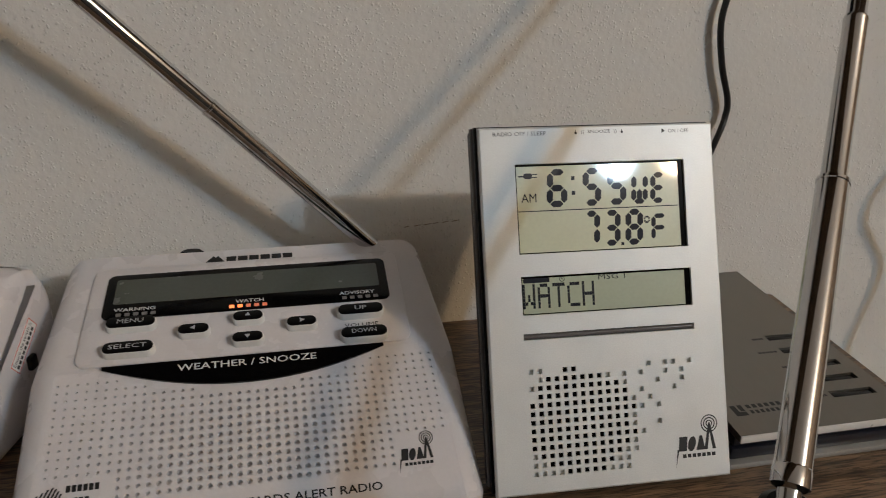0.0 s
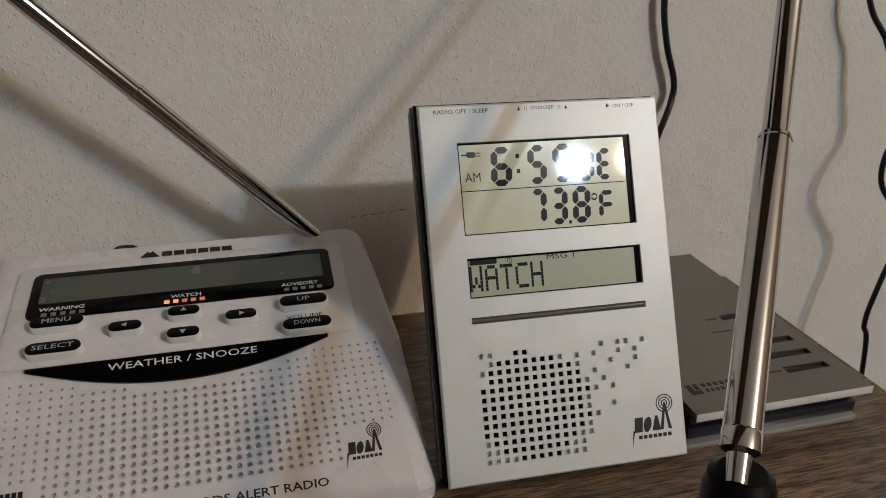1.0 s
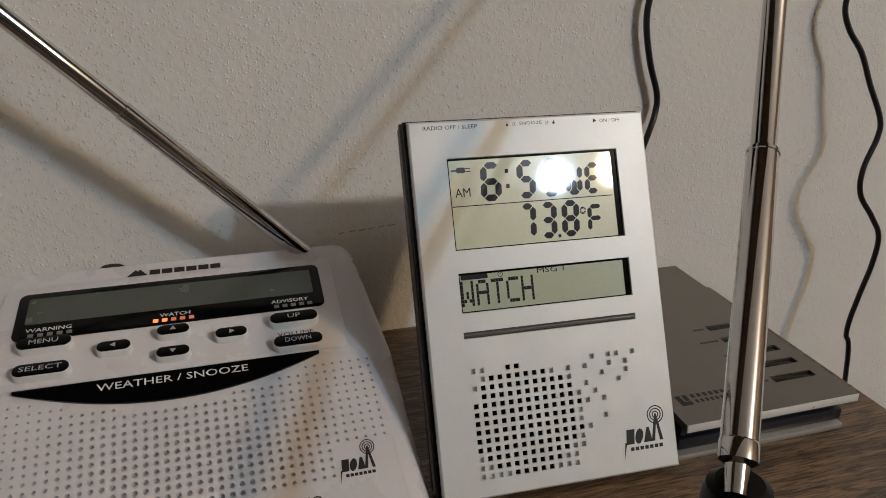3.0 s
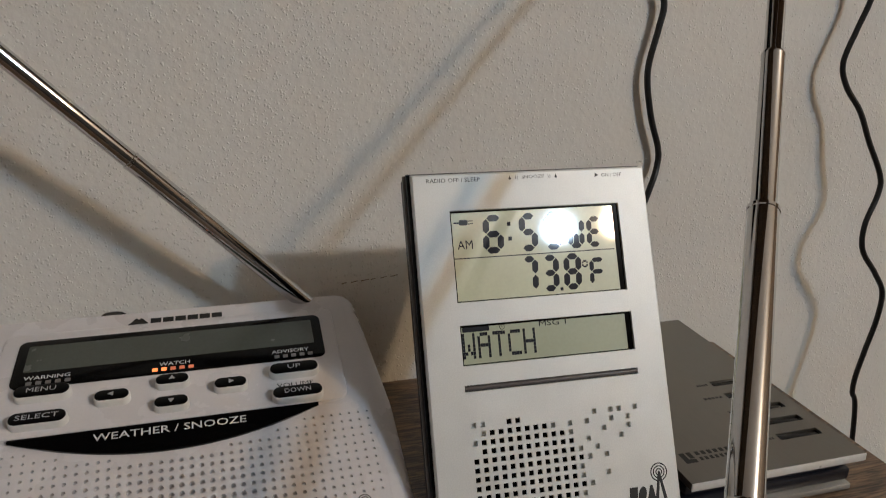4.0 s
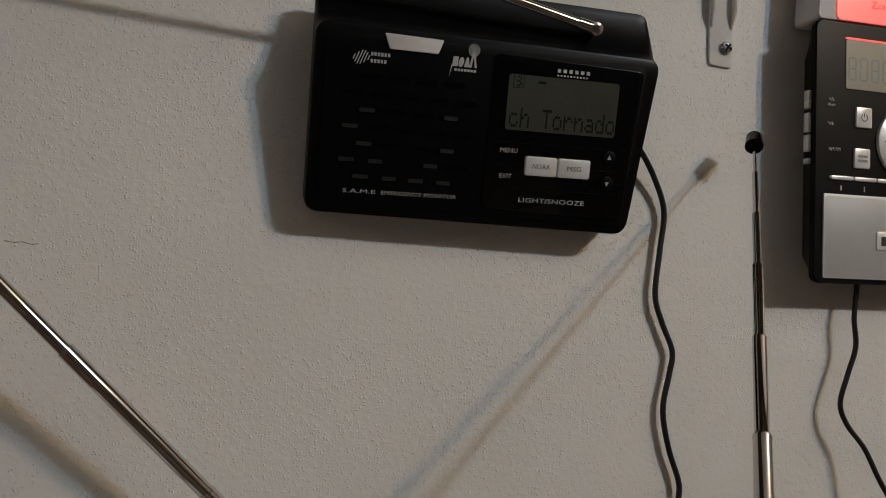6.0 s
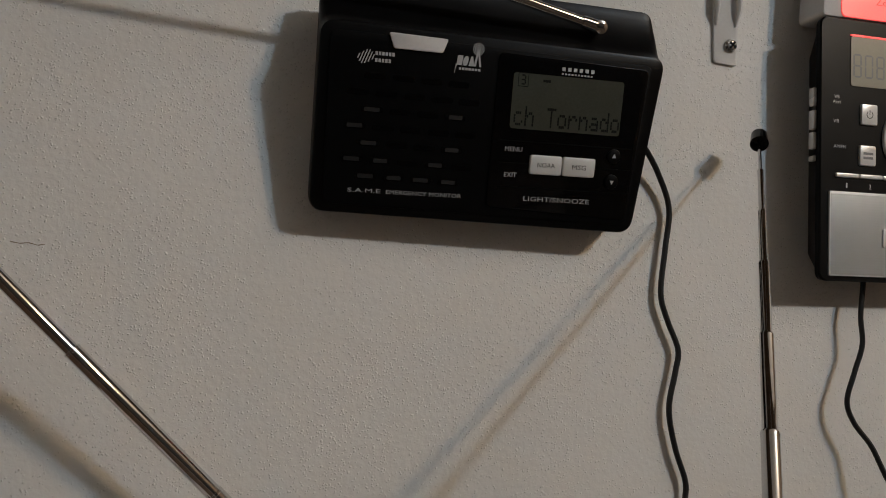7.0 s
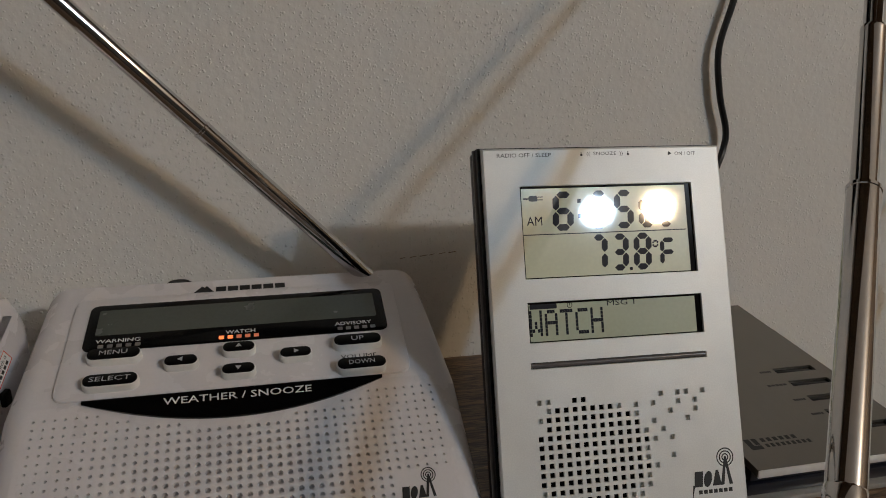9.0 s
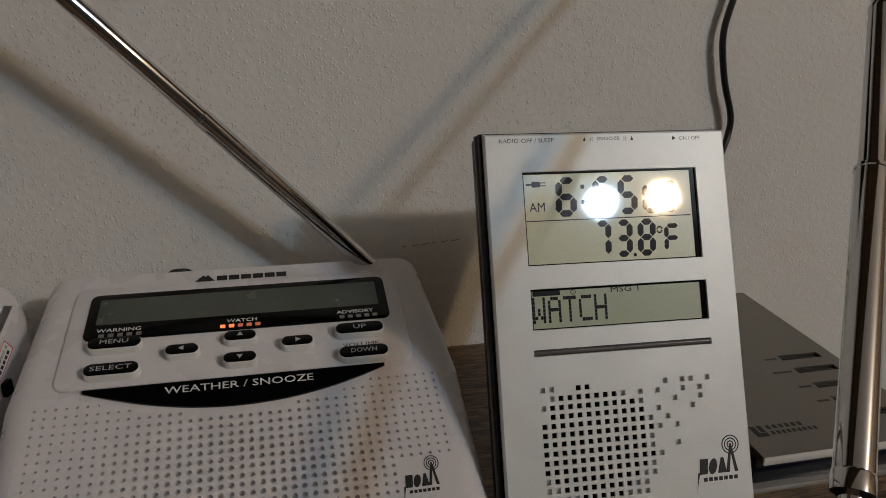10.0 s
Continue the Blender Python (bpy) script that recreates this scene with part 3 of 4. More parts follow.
    aer = part("aerial_socket", tube(bmesh.new(), [base - w * 0.008, base - w * 0.001], [0.0036, 0.0034], 16), CHROME, t)
    rod(aer, base - w * 0.006, way, [0.0861, 0.0744, 0.073, 0.07, 0.07], [0.00335, 0.00305, 0.0026, 0.0021, 0.0016])


# ---- the silver clock radio that leans on its stand ----
HOLES = ("oo..XX........o.oo.o", ".oXXXXXXXo.o.o..o.o.", "oXXXXXXXXXXo...o..o.", ".XXXXXXXXXXX.o...o..", "XXXXXXXXXXXXo.o.....", "XXXXXXXXXXXXXo.o....",
         "XXXXXXXXXXXXo.......", "XXXXXXXXXXXXo..o....", "XXXXXXXXXXXXXo......", "XXXXXXXXXXXXo.......", "oXXXXXXXXXXoo.......", "ooXXXXXXXXoo........", "ooooXXXXXooo........")


def clock_radio():
    W, H = 0.080, 0.1179
    M = Matrix.Translation((-0.0191, -0.1215, 0.004)) @ pose(0, 0, 0, 0, 0, math.degrees(-0.0389)) @ pose(0, 0, 0, 90 - math.degrees(0.4383), 0, 0)
    t = thing("clock_radio", M, "silver plastic weather clock radio leaning back on its stand", "radio")
    wins = [(0.0116, 0.0693, 0.0769, 0.1059), (0.0117, 0.0697, 0.0573, 0.0698), (0.0115, 0.0698, 0.0494, 0.0514)]
    cells, pu, pv, hs = [], 0.00284, 0.00273, 0.00156
    for r, row in enumerate(HOLES):
        for c, ch in enumerate(row):
            if ch != ".":
                u, v = 0.0125 + c * pu, 0.0392 - r * pv
                cells.append((u, u + hs, v - hs / 2, v + hs / 2, ch))
    us, vs = {0.0006, W - 0.0006}, {0.0006, H - 0.0006}
    for c in [(*w, "w") for w in wins] + cells:
        us |= {round(c[0], 6), round(c[1], 6)}
        vs |= {round(c[2], 6), round(c[3], 6)}
    us, vs = sorted(us), sorted(vs)
    bm = bmesh.new()
    grid = {}
    def at(i, j, z=0.0):
        k = (i, j, z)
        if k not in grid:
            grid[k] = bm.verts.new((us[i], vs[j], z))
        return grid[k]
    kind = {}
    for i in range(len(us) - 1):
        for j in range(len(vs) - 1):
            cu, cv = (us[i] + us[i + 1]) / 2, (vs[j] + vs[j + 1]) / 2
            k = ""
            for c in [(*w, "w") for w in wins] + cells:
                if c[0] < cu < c[1] and c[2] < cv < c[3]:
                    k = c[4]
                    break
            kind[i, j] = k
    for (i, j), k in kind.items():
        if not k:
            bm.faces.new((at(i, j), at(i + 1, j), at(i + 1, j + 1), at(i, j + 1)))
            continue
        d = {"w": -0.0020, "X": -0.0007, "o": -0.0013}[k]
        for (di, dj), (a, b) in (((-1, 0), ((0, 0), (0, 1))), ((1, 0), ((1, 0), (1, 1))), ((0, -1), ((0, 0), (1, 0))), ((0, 1), ((0, 1), (1, 1)))):
            if kind.get((i + di, j + dj), "") != k:
                p, q = (i + a[0], j + a[1]), (i + b[0], j + b[1])
                bm.faces.new((at(*p), at(*q), at(*q, d), at(*p, d)))
        if k == "o":
            bm.faces.new((at(i, j, d), at(i + 1, j, d), at(i + 1, j + 1, d), at(i, j + 1, d)))
    # chamfered rim and edge
    last = [at(i, 0) for i in range(len(us))] + [at(len(us) - 1, j) for j in range(1, len(vs))] + [at(i, len(vs) - 1) for i in range(len(us) - 2, -1, -1)] + [at(0, j) for j in range(len(vs) - 2, 0, -1)]
    for dx, z in ((0.0006, -0.0006), (0.0006, -0.0020)):
        row = []
        for v in last:
            x = 0.0 if v.co.x <= 0.0006 + 1e-7 else (W if v.co.x >= W - 0.0006 - 1e-7 else v.co.x)
            y = 0.0 if v.co.y <= 0.0006 + 1e-7 else (H if v.co.y >= H - 0.0006 - 1e-7 else v.co.y)
            row.append(bm.verts.new((x, y, z)))
        for k in range(len(row)):
            bm.faces.new((last[k], last[(k + 1) % len(row)], row[(k + 1) % len(row)], row[k]))
        last = row
    face = part("front_plate", bm, SILVER, t, "silver front plate pierced with small square holes", smooth=False)
    part("body", box(bmesh.new(), -0.0012, W - 0.001, 0.0012, H + 0.0006, -0.0120, -0.0064, 0.001), BLACK, t, "black rear shell")
    for q in ((-0.0010, 0.003, 0.0012, H + 0.0005), (W - 0.004, W - 0.001, 0.0012, H + 0.0005), (0.003, W - 0.004, 0.0012, 0.004), (0.003, W - 0.004, H - 0.004, H + 0.0005)):
        part("side_wall", box(bmesh.new(), *q, -0.0065, -0.0018), BLACK, t, smooth=False)
    part("rim", box(bmesh.new(), -0.0016, W - 0.002, 0.0022, H + 0.0008, -0.0066, -0.0052, 0.0003), GREY, t, "grey line round the rear shell")
    inv = M.inverted()
    foot, hinge = inv @ Vector((0.0215, -0.040, 0.0)), Vector((0.04, 0.075, -0.0118))
    d = (foot - hinge).normalized()
    st = bmesh.new()
    tube(st, [hinge, foot - d * 0.001], [0.0035, 0.003], 10)
    part("stand", st, BLACK, t)
    # black sheet added close behind the plate so the square holes read dark
    part("hole_backing", box(bmesh.new(), 0.0105, 0.0710, 0.0035, 0.0415, -0.0019, -0.0016), BLACKMATT, t, "black sheet added to darken the square holes", smooth=False)
    # displays
    I = Matrix()
    def lcd(win, mat):
        """A display in its recess, with a dark border, widened at one end by a strip for the recess wall."""
        u0, u1, v0, v1 = win
        T = Matrix()
        p = part("lcd_window", box(bmesh.new(), u0 + 0.00005, u1 - 0.00005, v0 + 0.00005, v1 - 0.00005, -0.0017, -0.0009, m=T), mat, face, "grey-green display", smooth=False)
        bm = bars(bmesh.new(), T, [(u0 + 0.0001, u1 - 0.0001, v1 - 0.0007, v1 - 0.0001), (u0 + 0.0001, u0 + 0.0005, v0 + 0.0001, v1 - 0.0007), (u0 + 0.0005, u1 - 0.0001, v0 + 0.0001, v0 + 0.0004)], -0.0009, -0.00085)
        part("lcd_border", bm, BLACKGLOSS, p, smooth=False)
        # flat black strip stands in for the recess's dark inner side wall
        bm = bars(bmesh.new(), T, [(u1 - 0.0020, u1 - 0.0001, v0 + 0.0004, v1 - 0.0007)], -0.0009, -0.00084)
        part("recess_wall_strip", bm, BLACKGLOSS, p, smooth=False)
        return p, T
    a, T = lcd(wins[0], LCDGREEN)
    z = -0.0009
    bm = bmesh.new()
    u = lambda f: 0.0116 + f * 0.0577
    for ch, f0, f1, h in (("6", 0.175, 0.295, 0.0124), ("5", 0.385, 0.495, 0.0124), ("5", 0.53, 0.645, 0.0124), ("W", 0.675, 0.775, 0.0102), ("E", 0.79, 0.885, 0.0102)):
        part("figure", segment_digit(bmesh.new(), T, ch, u(f0), 0.0917, u(f1) - u(f0), h, 0.0021 if h > 0.011 else 0.0018, z, 0.06), INK, a, smooth=False)
    for v in (0.0955, 0.1003):
        slab(bm, [(u(0.325), v), (u(0.345), v), (u(0.347), v + 0.0013), (u(0.327), v + 0.0013)], z, z + 0.00004, T)
    for ch, f0, f1 in (("7", 0.375, 0.475), ("3", 0.495, 0.598), ("8", 0.627, 0.733)):
        part("figure", segment_digit(bmesh.new(), T, ch, u(f0), 0.0783, u(f1) - u(f0), 0.0118, 0.0020, z, 0.06), INK, a, smooth=False)
    segment_digit(bm, T, "F", u(0.785), 0.0790, 0.0056, 0.0092, 0.0015, z, 0.05)
    segment_digit(bm, T, "0", u(0.745), 0.0852, 0.0021, 0.0024, 0.0006, z, 0.05)
    bars(bm, T, [(u(0.603), u(0.62), 0.0783, 0.0793), (u(0.01), u(0.955), 0.09055, 0.09085)], z, z + 0.00004)
    part("display_rule", bm, INK, a, smooth=False)
    lettering("AM", T, u(0.075), 0.0950, 0.0050, 0.0028, INK, a, z=z + 0.00002)
    bm = bmesh.new()                                      # mains plug sign
    slab(bm, rounded(u(0.05), u(0.10), 0.1012, 0.1030, 0.0006, 3), z, z + 0.00004, T)
    bars(bm, T, [(u(0.02), u(0.05), 0.1018, 0.1023), (u(0.10), u(0.13), 0.1024, 0.1027), (u(0.10), u(0.13), 0.1015, 0.1018)], z, z + 0.00004)
    part("plug_sign", bm, INK, a, smooth=False)
    b, T = lcd(wins[1], LCDGREY)
    for q, ch in enumerate("WATCH"):
        part("display_letter", dot_words(bmesh.new(), T, ch, 0.0122 + q * 6 * 0.00083, 0.0673, 0.00083, 0.00114, z, 0.05), INK, b, smooth=False)
    bm = bmesh.new()
    slab(bm, rounded(0.0125, 0.0213, 0.0676, 0.0691, 0.0003, 2), z, z + 0.00003, T)
    part("display_badge", bm, INK, b, smooth=False)
    bm = bmesh.new()
    for k in range(10):
        a0, a1 = radians(110 + k * 32), radians(110 + (k + 1) * 32)
        pts = [(0.0255 + r * math.cos(q), 0.0684 + r * math.sin(q)) for r, q in ((0.0009, a0), (0.0009, a1), (0.0007, a1), (0.0007, a0))]
        slab(bm, pts, z, z + 0.00003, T)
    bars(bm, T, [(0.0254, 0.0256, 0.0683, 0.0692)], z, z + 0.00003)
    part("power_sign", bm, INK, b, smooth=False)
    lettering("MSG 1", T, 0.0424, 0.0684, 0.0092, 0.0017, INK, b, z=z + 0.00002)
    u0, u1, v0, v1 = wins[2]
    part("slot_floor", box(bmesh.new(), u0 + 0.00005, u1 - 0.00005, v0 + 0.00005, v1 - 0.00005, -0.0022, -0.0018), BLACKMATT, face, smooth=False)
    part("light_bar", tube(bmesh.new(), [(u0 + 0.0002, (v0 + v1) / 2, -0.0009), (u1 - 0.0002, (v0 + v1) / 2, -0.0009)], 0.0008, 12), SMOKE, face, "unlit clear warning light bar")
    # printing
    lettering("RADIO OFF / SLEEP", I, 0.0137, 0.1157, 0.0176, 0.0013, PRINTBLACK, face)
    lettering("((  SNOOZE  ))", I, 0.0404, 0.1157, 0.0122, 0.0014, PRINTBLACK, face)
    lettering("ON / OFF", I, 0.0680, 0.1154, 0.0072, 0.0012, PRINTBLACK, face)
    bm = bmesh.new()
    for uu in (0.0325, 0.0483):
        slab(bm, [(uu + 0.00042 * math.cos(k * math.pi / 5), 0.1155 + 0.00042 * math.sin(k * math.pi / 5)) for k in range(10)], 0, 0.00004)
        bars(bm, I, [(uu - 0.00012, uu + 0.00012, 0.1159, 0.1164)], 0, 0.00004)
    slab(bm, [(0.0620, 0.1148), (0.0622, 0.1163), (0.0633, 0.1154)], 0, 0.00004)
    part("button_sign", bm, PRINTBLACK, face, smooth=False)
    mast_logo(I, 0.0612, 0.0040, 0.0148, PRINTBLACK, face, 0.00004)


# ---- the flat pewter clock radio lying on the table ----
def flat_radio():
    x0, x1, y0, y1, h = 0.0651, 0.1346, -0.1197, -0.0038, 0.0155
    t = thing("flat_radio", pose(0, 0, 0), "flat pewter-coloured clock radio lying on the table", "radio")
    part("base_plate", box(bmesh.new(), x0 - 0.001, x1 - 0.002, y0 + 0.001, y1 - 0.002, 0.0, 0.0024, 0.0006), SATIN, t, "satin silver base plate")
    part("lower_case", box(bmesh.new(), x0 + 0.0, x1 - 0.0015, y0 + 0.003, y1 - 0.002, 0.0026, 0.0074, 0.0010), NAVY, t, "blue-black plastic case")
    part("upper_case", box(bmesh.new(), x0 + 0.001, x1 - 0.0030, y0 + 0.004, y1 - 0.003, 0.0076, 0.0126, 0.0008), NAVY, t, "blue-black plastic case")
    # the top plate with five openings
    keys = [(0.1112, 0.1290, y, y + 0.0038) for y in (-0.1058, -0.0962, -0.0866, -0.0758, -0.0660)]
    us = sorted({x0, x1, keys[0][0], keys[0][1]})
    vs = sorted({y0, y1} | {k[2] for k in keys} | {k[3] for k in keys})
    bm = bmesh.new()
    zt, zb = h, h - 0.0028
    vert = {}
    def at(x, y, z):
        k = (round(x, 6), round(y, 6), round(z, 6))
        if k not in vert:
            vert[k] = bm.verts.new(k)
        return vert[k]
    for i in range(len(us) - 1):
        for j in range(len(vs) - 1):
            a, b, c, d = us[i], us[i + 1], vs[j], vs[j + 1]
            hole = any(k[0] <= a and b <= k[1] and k[2] <= c and d <= k[3] for k in keys)
            if hole:
                for p, q in (((a, c), (b, c)), ((b, c), (b, d)), ((b, d), (a, d)), ((a, d), (a, c))):
                    bm.faces.new((at(*p, zt), at(*q, zt), at(*q, zb), at(*p, zb)))
                continue
            for z in (zt, zb):
                bm.faces.new((at(a, c, z), at(b, c, z), at(b, d, z), at(a, d, z)))
    ring = [(x, y0) for x in us] + [(x1, y) for y in vs[1:]] + [(x, y1) for x in us[-2::-1]] + [(x0, y) for y in vs[-2:0:-1]]
    for p, q in zip(ring, ring[1:] + ring[:1]):
        bm.faces.new((at(*p, zt), at(*q, zt), at(*q, zb), at(*p, zb)))
    top = part("top_plate", bm, PEWTER, t, "brushed pewter top plate", smooth=False)
    part("front_edge", box(bmesh.new(), x0, x1, y0 - 0.0007, y0 - 0.0001, zb, zt + 0.00005, 0.0002), SILVEREDGE, top, "polished silver front edge")
    for a, b, c, d in keys:
        part("button", box(bmesh.new(), a + 0.0002, b - 0.0002, c + 0.0002, d - 0.0002, zb - 0.0008, zt - 0.0006, 0.0005), BLACKGLOSS, t, "black recessed push button")
    bm = bmesh.new()
    for i, (a, b, c, d) in enumerate(keys):
        w = (0.0056, 0.005, 0.0052, 0.0085, 0.0052)[i]
        bars(bm, Matrix(), [(a - 0.0016 - w + k * w / 5, a - 0.0016 - w + (k + 0.75) * w / 5, c + 0.0012, c + 0.0024) for k in range(5)], h, h + 0.00004)
    part("button_captions", bm, PRINTBLACK, top, smooth=False)
    bm = bmesh.new()                                      # the maker's mark, as a square and rows of blocks
    bars(bm, Matrix(), [(0.0700, 0.0745, -0.1098, -0.1078), (0.0700, 0.0720, -0.1078, -0.1040), (0.0728, 0.0745, -0.1074, -0.1040)]
         + [(0.0760 + k * 0.0024, 0.0775 + k * 0.0024, -0.1062, -0.1042) for k in range(6)] + [(0.0760 + k * 0.0020, 0.0772 + k * 0.0020, -0.1092, -0.1074) for k in range(9)], h, h + 0.00004)
    part("maker_mark", bm, PRINTBLACK, top, smooth=False)


# ---- the white box at the end of the row ----
def white_charger():
    t = thing("white_radio", Matrix.Translation((-0.1745, -0.06, -0.0)) @ pose(0, 0, 0, 0, 0, -14) @ Matrix.Translation((0, 0.06, 0)), "white rounded plastic radio with a red-edged paper label", "radio")
    prof = corners([(-0.100, 0.0), (-0.095, 0.044), (-0.042, 0.060), (-0.026, 0.052), (-0.026, 0.0)], 0.012, 6)
    bm = bmesh.new()
    rings = []
    for x, d in ((-0.060, 0.0), (-0.006, 0.0), (-0.0028, 0.0008), (-0.0008, 0.003), (0.0, 0.006)):
        rings.append([(x, y, max(z, 0.0)) for y, z in shrunk(prof, d)])
    loft(bm, rings)
    bmesh.ops.translate(bm, vec=(0, 0, -min(v.co.z for v in bm.verts)), verts=bm.verts)
    part("body", bm, WHITE, t)
    S = Matrix(((0, 0, 1, 0.0), (1, 0, 0, 0), (0, 1, 0, 0), (0, 0, 0, 1)))    # x runs back along the side, y up, z outward
    def lay(a, b, c, d, z0, z1, m, name, mat, label=""):
        return part(name, bars(bmesh.new(), S @ m, [(a, b, c, d)], z0, z1), mat, t, label, smooth=False)
    m = pose(-0.0493, 0.0331, 0.0, 0, 0, 36.6)
    lay(-0.0094, 0.0094, -0.0030, 0.0030, 0.0, 0.00012, m, "label", PAPER, "white paper warning label")
    for q in ((-0.0094, 0.0094, 0.0027, 0.0030), (-0.0094, 0.0094, -0.0030, -0.0027), (-0.0094, -0.0091, -0.0027, 0.0027), (0.0091, 0.0094, -0.0027, 0.0027)):
        lay(*q, 0.00012, 0.00018, m, "label_edge", PRINTRED)
    lettering("Ensure the switch is", S @ m, 0.0, 0.0012, 0.0168, 0.0018, PRINTBLACK, t, z=0.00013)
    bm = bars(bmesh.new(), S @ m, [(-0.0082 + k * 0.0018, -0.0069 + k * 0.0018, -0.0018, -0.0005) for k in range(9)], 0.00012, 0.00016)
    part("label_bars", bm, PRINTBLACK, t, smooth=False)
    part("switch", slab(bmesh.new(), rounded(-0.0500, -0.0455, 0.0228, 0.0282, 0.001), -0.001, 0.0014, S, 0.0004), BLACK, t, "black slide switch")


# ---- the black radio on the wall ----
def wall_radio():
    ex, ez = Vector((0.985, -0.0188, 0)), Vector((0, -0.2026, 1))
    M = Matrix((ex, ez, ex.cross(ez).normalized())).transposed().to_4x4()
    M.translation = Vector((0.0488, -0.0283, 0.27))
    t = thing("wall_radio", M, "black plastic emergency weather monitor hung on the wall", "radio")
    I = Matrix()
    P = lambda pts: [(x - 0.05, z - 0.27) for x, z in pts]
    front = corners(P([(-0.0718, 0.2205), (0.0758, 0.2172), (0.0838, 0.2947), (-0.0704, 0.2966)]), 0.0065, 6)
    k = 0.0165
    def ring(d, z, lift=0.0):
        pts = shrunk(front, d)
        top = max(p[1] for p in pts)
        return [(x, y + lift * 0.024 * max(0.0, min(1.0, y / (top * 0.72))), z) for x, y in pts]
    bm = loft(bmesh.new(), [ring(0.0016, 0.0), ring(0.0004, -0.0005), ring(0.0, -0.0018), ring(0.0, -0.006, 0.12), ring(0.0, -0.010, 0.40), ring(0.0, -0.015, 0.72), ring(0.001, -k + 0.001, 0.9), ring(0.003, -k - 0.0015, 0.95)])
    part("body", bm, BLACK, t)
    part("front_panel", slab(bmesh.new(), corners(P([(-0.0662, 0.2240), (0.0718, 0.2208), (0.0775, 0.2905), (-0.0662, 0.2926)]), 0.004), 0.0001, 0.0006, I, 0.0003), BLACKMATT, t)
    panel = part("control_panel", slab(bmesh.new(), corners(P([(0.0046, 0.2262), (0.0712, 0.2232), (0.0755, 0.2886), (0.0056, 0.2903)]), 0.003), 0.0004, 0.0012, I, 0.0003), BLACKGLOSS, t, "glossy black control panel")
    z = 0.0012
    part("lcd_window", slab(bmesh.new(), rounded(0.0125 - 0.05, 0.0640 - 0.05, 0.2596 - 0.27, 0.2826 - 0.27, 0.0012), z - 0.0003, z + 0.0001, I), LCDDARK, panel, "dim grey display")
    bm = bmesh.new()
    segment_digit(bm, I, "3", -0.0342, 0.0078, 0.0024, 0.0042, 0.0006, z + 0.0001, 0.0)
    bars(bm, I, [(-0.0354, -0.0306, 0.0070, 0.0073), (-0.0354, -0.0306, 0.0125, 0.0128), (-0.0354, -0.0351, 0.0073, 0.0125), (-0.0309, -0.0306, 0.0073, 0.0125), (-0.024, -0.0205, 0.0095, 0.0106)], z + 0.0001, z + 0.00014)
    part("channel_sign", bm, INKFAINT, panel, smooth=False)
    for q, ch_ in enumerate("ch Tornado"):
        if ch_ != " ":
            part("display_letter", dot_words(bmesh.new(), I, ch_, -0.0360 + q * 6 * 0.00084, -0.0008, 0.00084, 0.00118, z + 0.0001, 0.08), INKFAINT, panel, smooth=False)
    bm = bmesh.new()
    bars(bm, I, [(-0.0158 + q * 0.0027, -0.0142 + q * 0.0027, 0.0149, 0.0164) for q in range(6)] + [(-0.0158 + q * 0.0015, -0.0149 + q * 0.0015, 0.0133, 0.0140) for q in range(10)], z, z + 0.00004)
    part("maker_mark", bm, PRINTFAINT, panel, smooth=False)
    for words, x, y, w, h in (("MENU", 0.0153, 0.2510, 0.0080, 0.0019), ("EXIT", 0.0148, 0.2402, 0.0058, 0.0019), ("LIGHT/SNOOZE", 0.0374, 0.2304, 0.0312, 0.0020)):
        lettering(words, I, x - 0.05, y - 0.27, w, h, PRINTFAINT, panel, z=z)
    for words, x0, x1 in (("NOAA", 0.0230, 0.0378), ("MSG", 0.0383, 0.0536)):
        b = part("button", slab(bmesh.new(), rounded(x0 - 0.05, x1 - 0.05, 0.2410 - 0.27, 0.2492 - 0.27, 0.0010), z - 0.0004, z + 0.0016, I, 0.0005), SILVER, panel, "pale grey push button")
        lettering(words, I, (x0 + x1) / 2 - 0.05, 0.2451 - 0.27, 0.0082 if words == "NOAA" else 0.0066, 0.0021, PRINTBLACK, b, z=z + 0.0016)
    for y, a in ((0.2508, 90), (0.2398, 270)):
        x = 0.0625
        b = part("button", slab(bmesh.new(), [(x - 0.05 + 0.0032 * math.cos(q * math.pi / 10), y - 0.27 + 0.0032 * math.sin(q * math.pi / 10)) for q in range(20)], z - 0.0002, z + 0.0009, I, 0.0003), BLACK, panel, "round black arrow button")
        bm = bmesh.new()
        slab(bm, [(x - 0.05 + 0.0012 * math.cos(radians(a + q)), y - 0.27 + 0.0012 * math.sin(radians(a + q))) for q in (0, 120, 240)], z + 0.0009, z + 0.00096)
        part("arrow_mark", bm, PRINTFAINT, b, smooth=False)
    for y in (0.2545, 0.2452, 0.2350):
        part("panel_groove", box(bmesh.new(), 0.0040 - 0.045, 0.0710 - 0.05, y - 0.2702, y - 0.2698, z - 0.0002, z + 0.00012), BLACK, panel, smooth=False)
    # speaker slots in staggered rows
    for r in range(7):
        n = (4, 5, 4, 5, 4, 5, 4)[r]
        for c in range(n):
            x = (-0.0515 if n == 4 else -0.0580) + c * 0.0119 - 0.05 - r * 0.0003
            y = 0.2760 - r * 0.0067 - 0.27 - c * 0.0002
            s = part("speaker_slot", slab(bmesh.new(), rounded(x, x + 0.0092, y - 0.0012, y + 0.0012, 0.0011, 4), 0.0006, 0.00075, I), BLACKGLOSS, t)
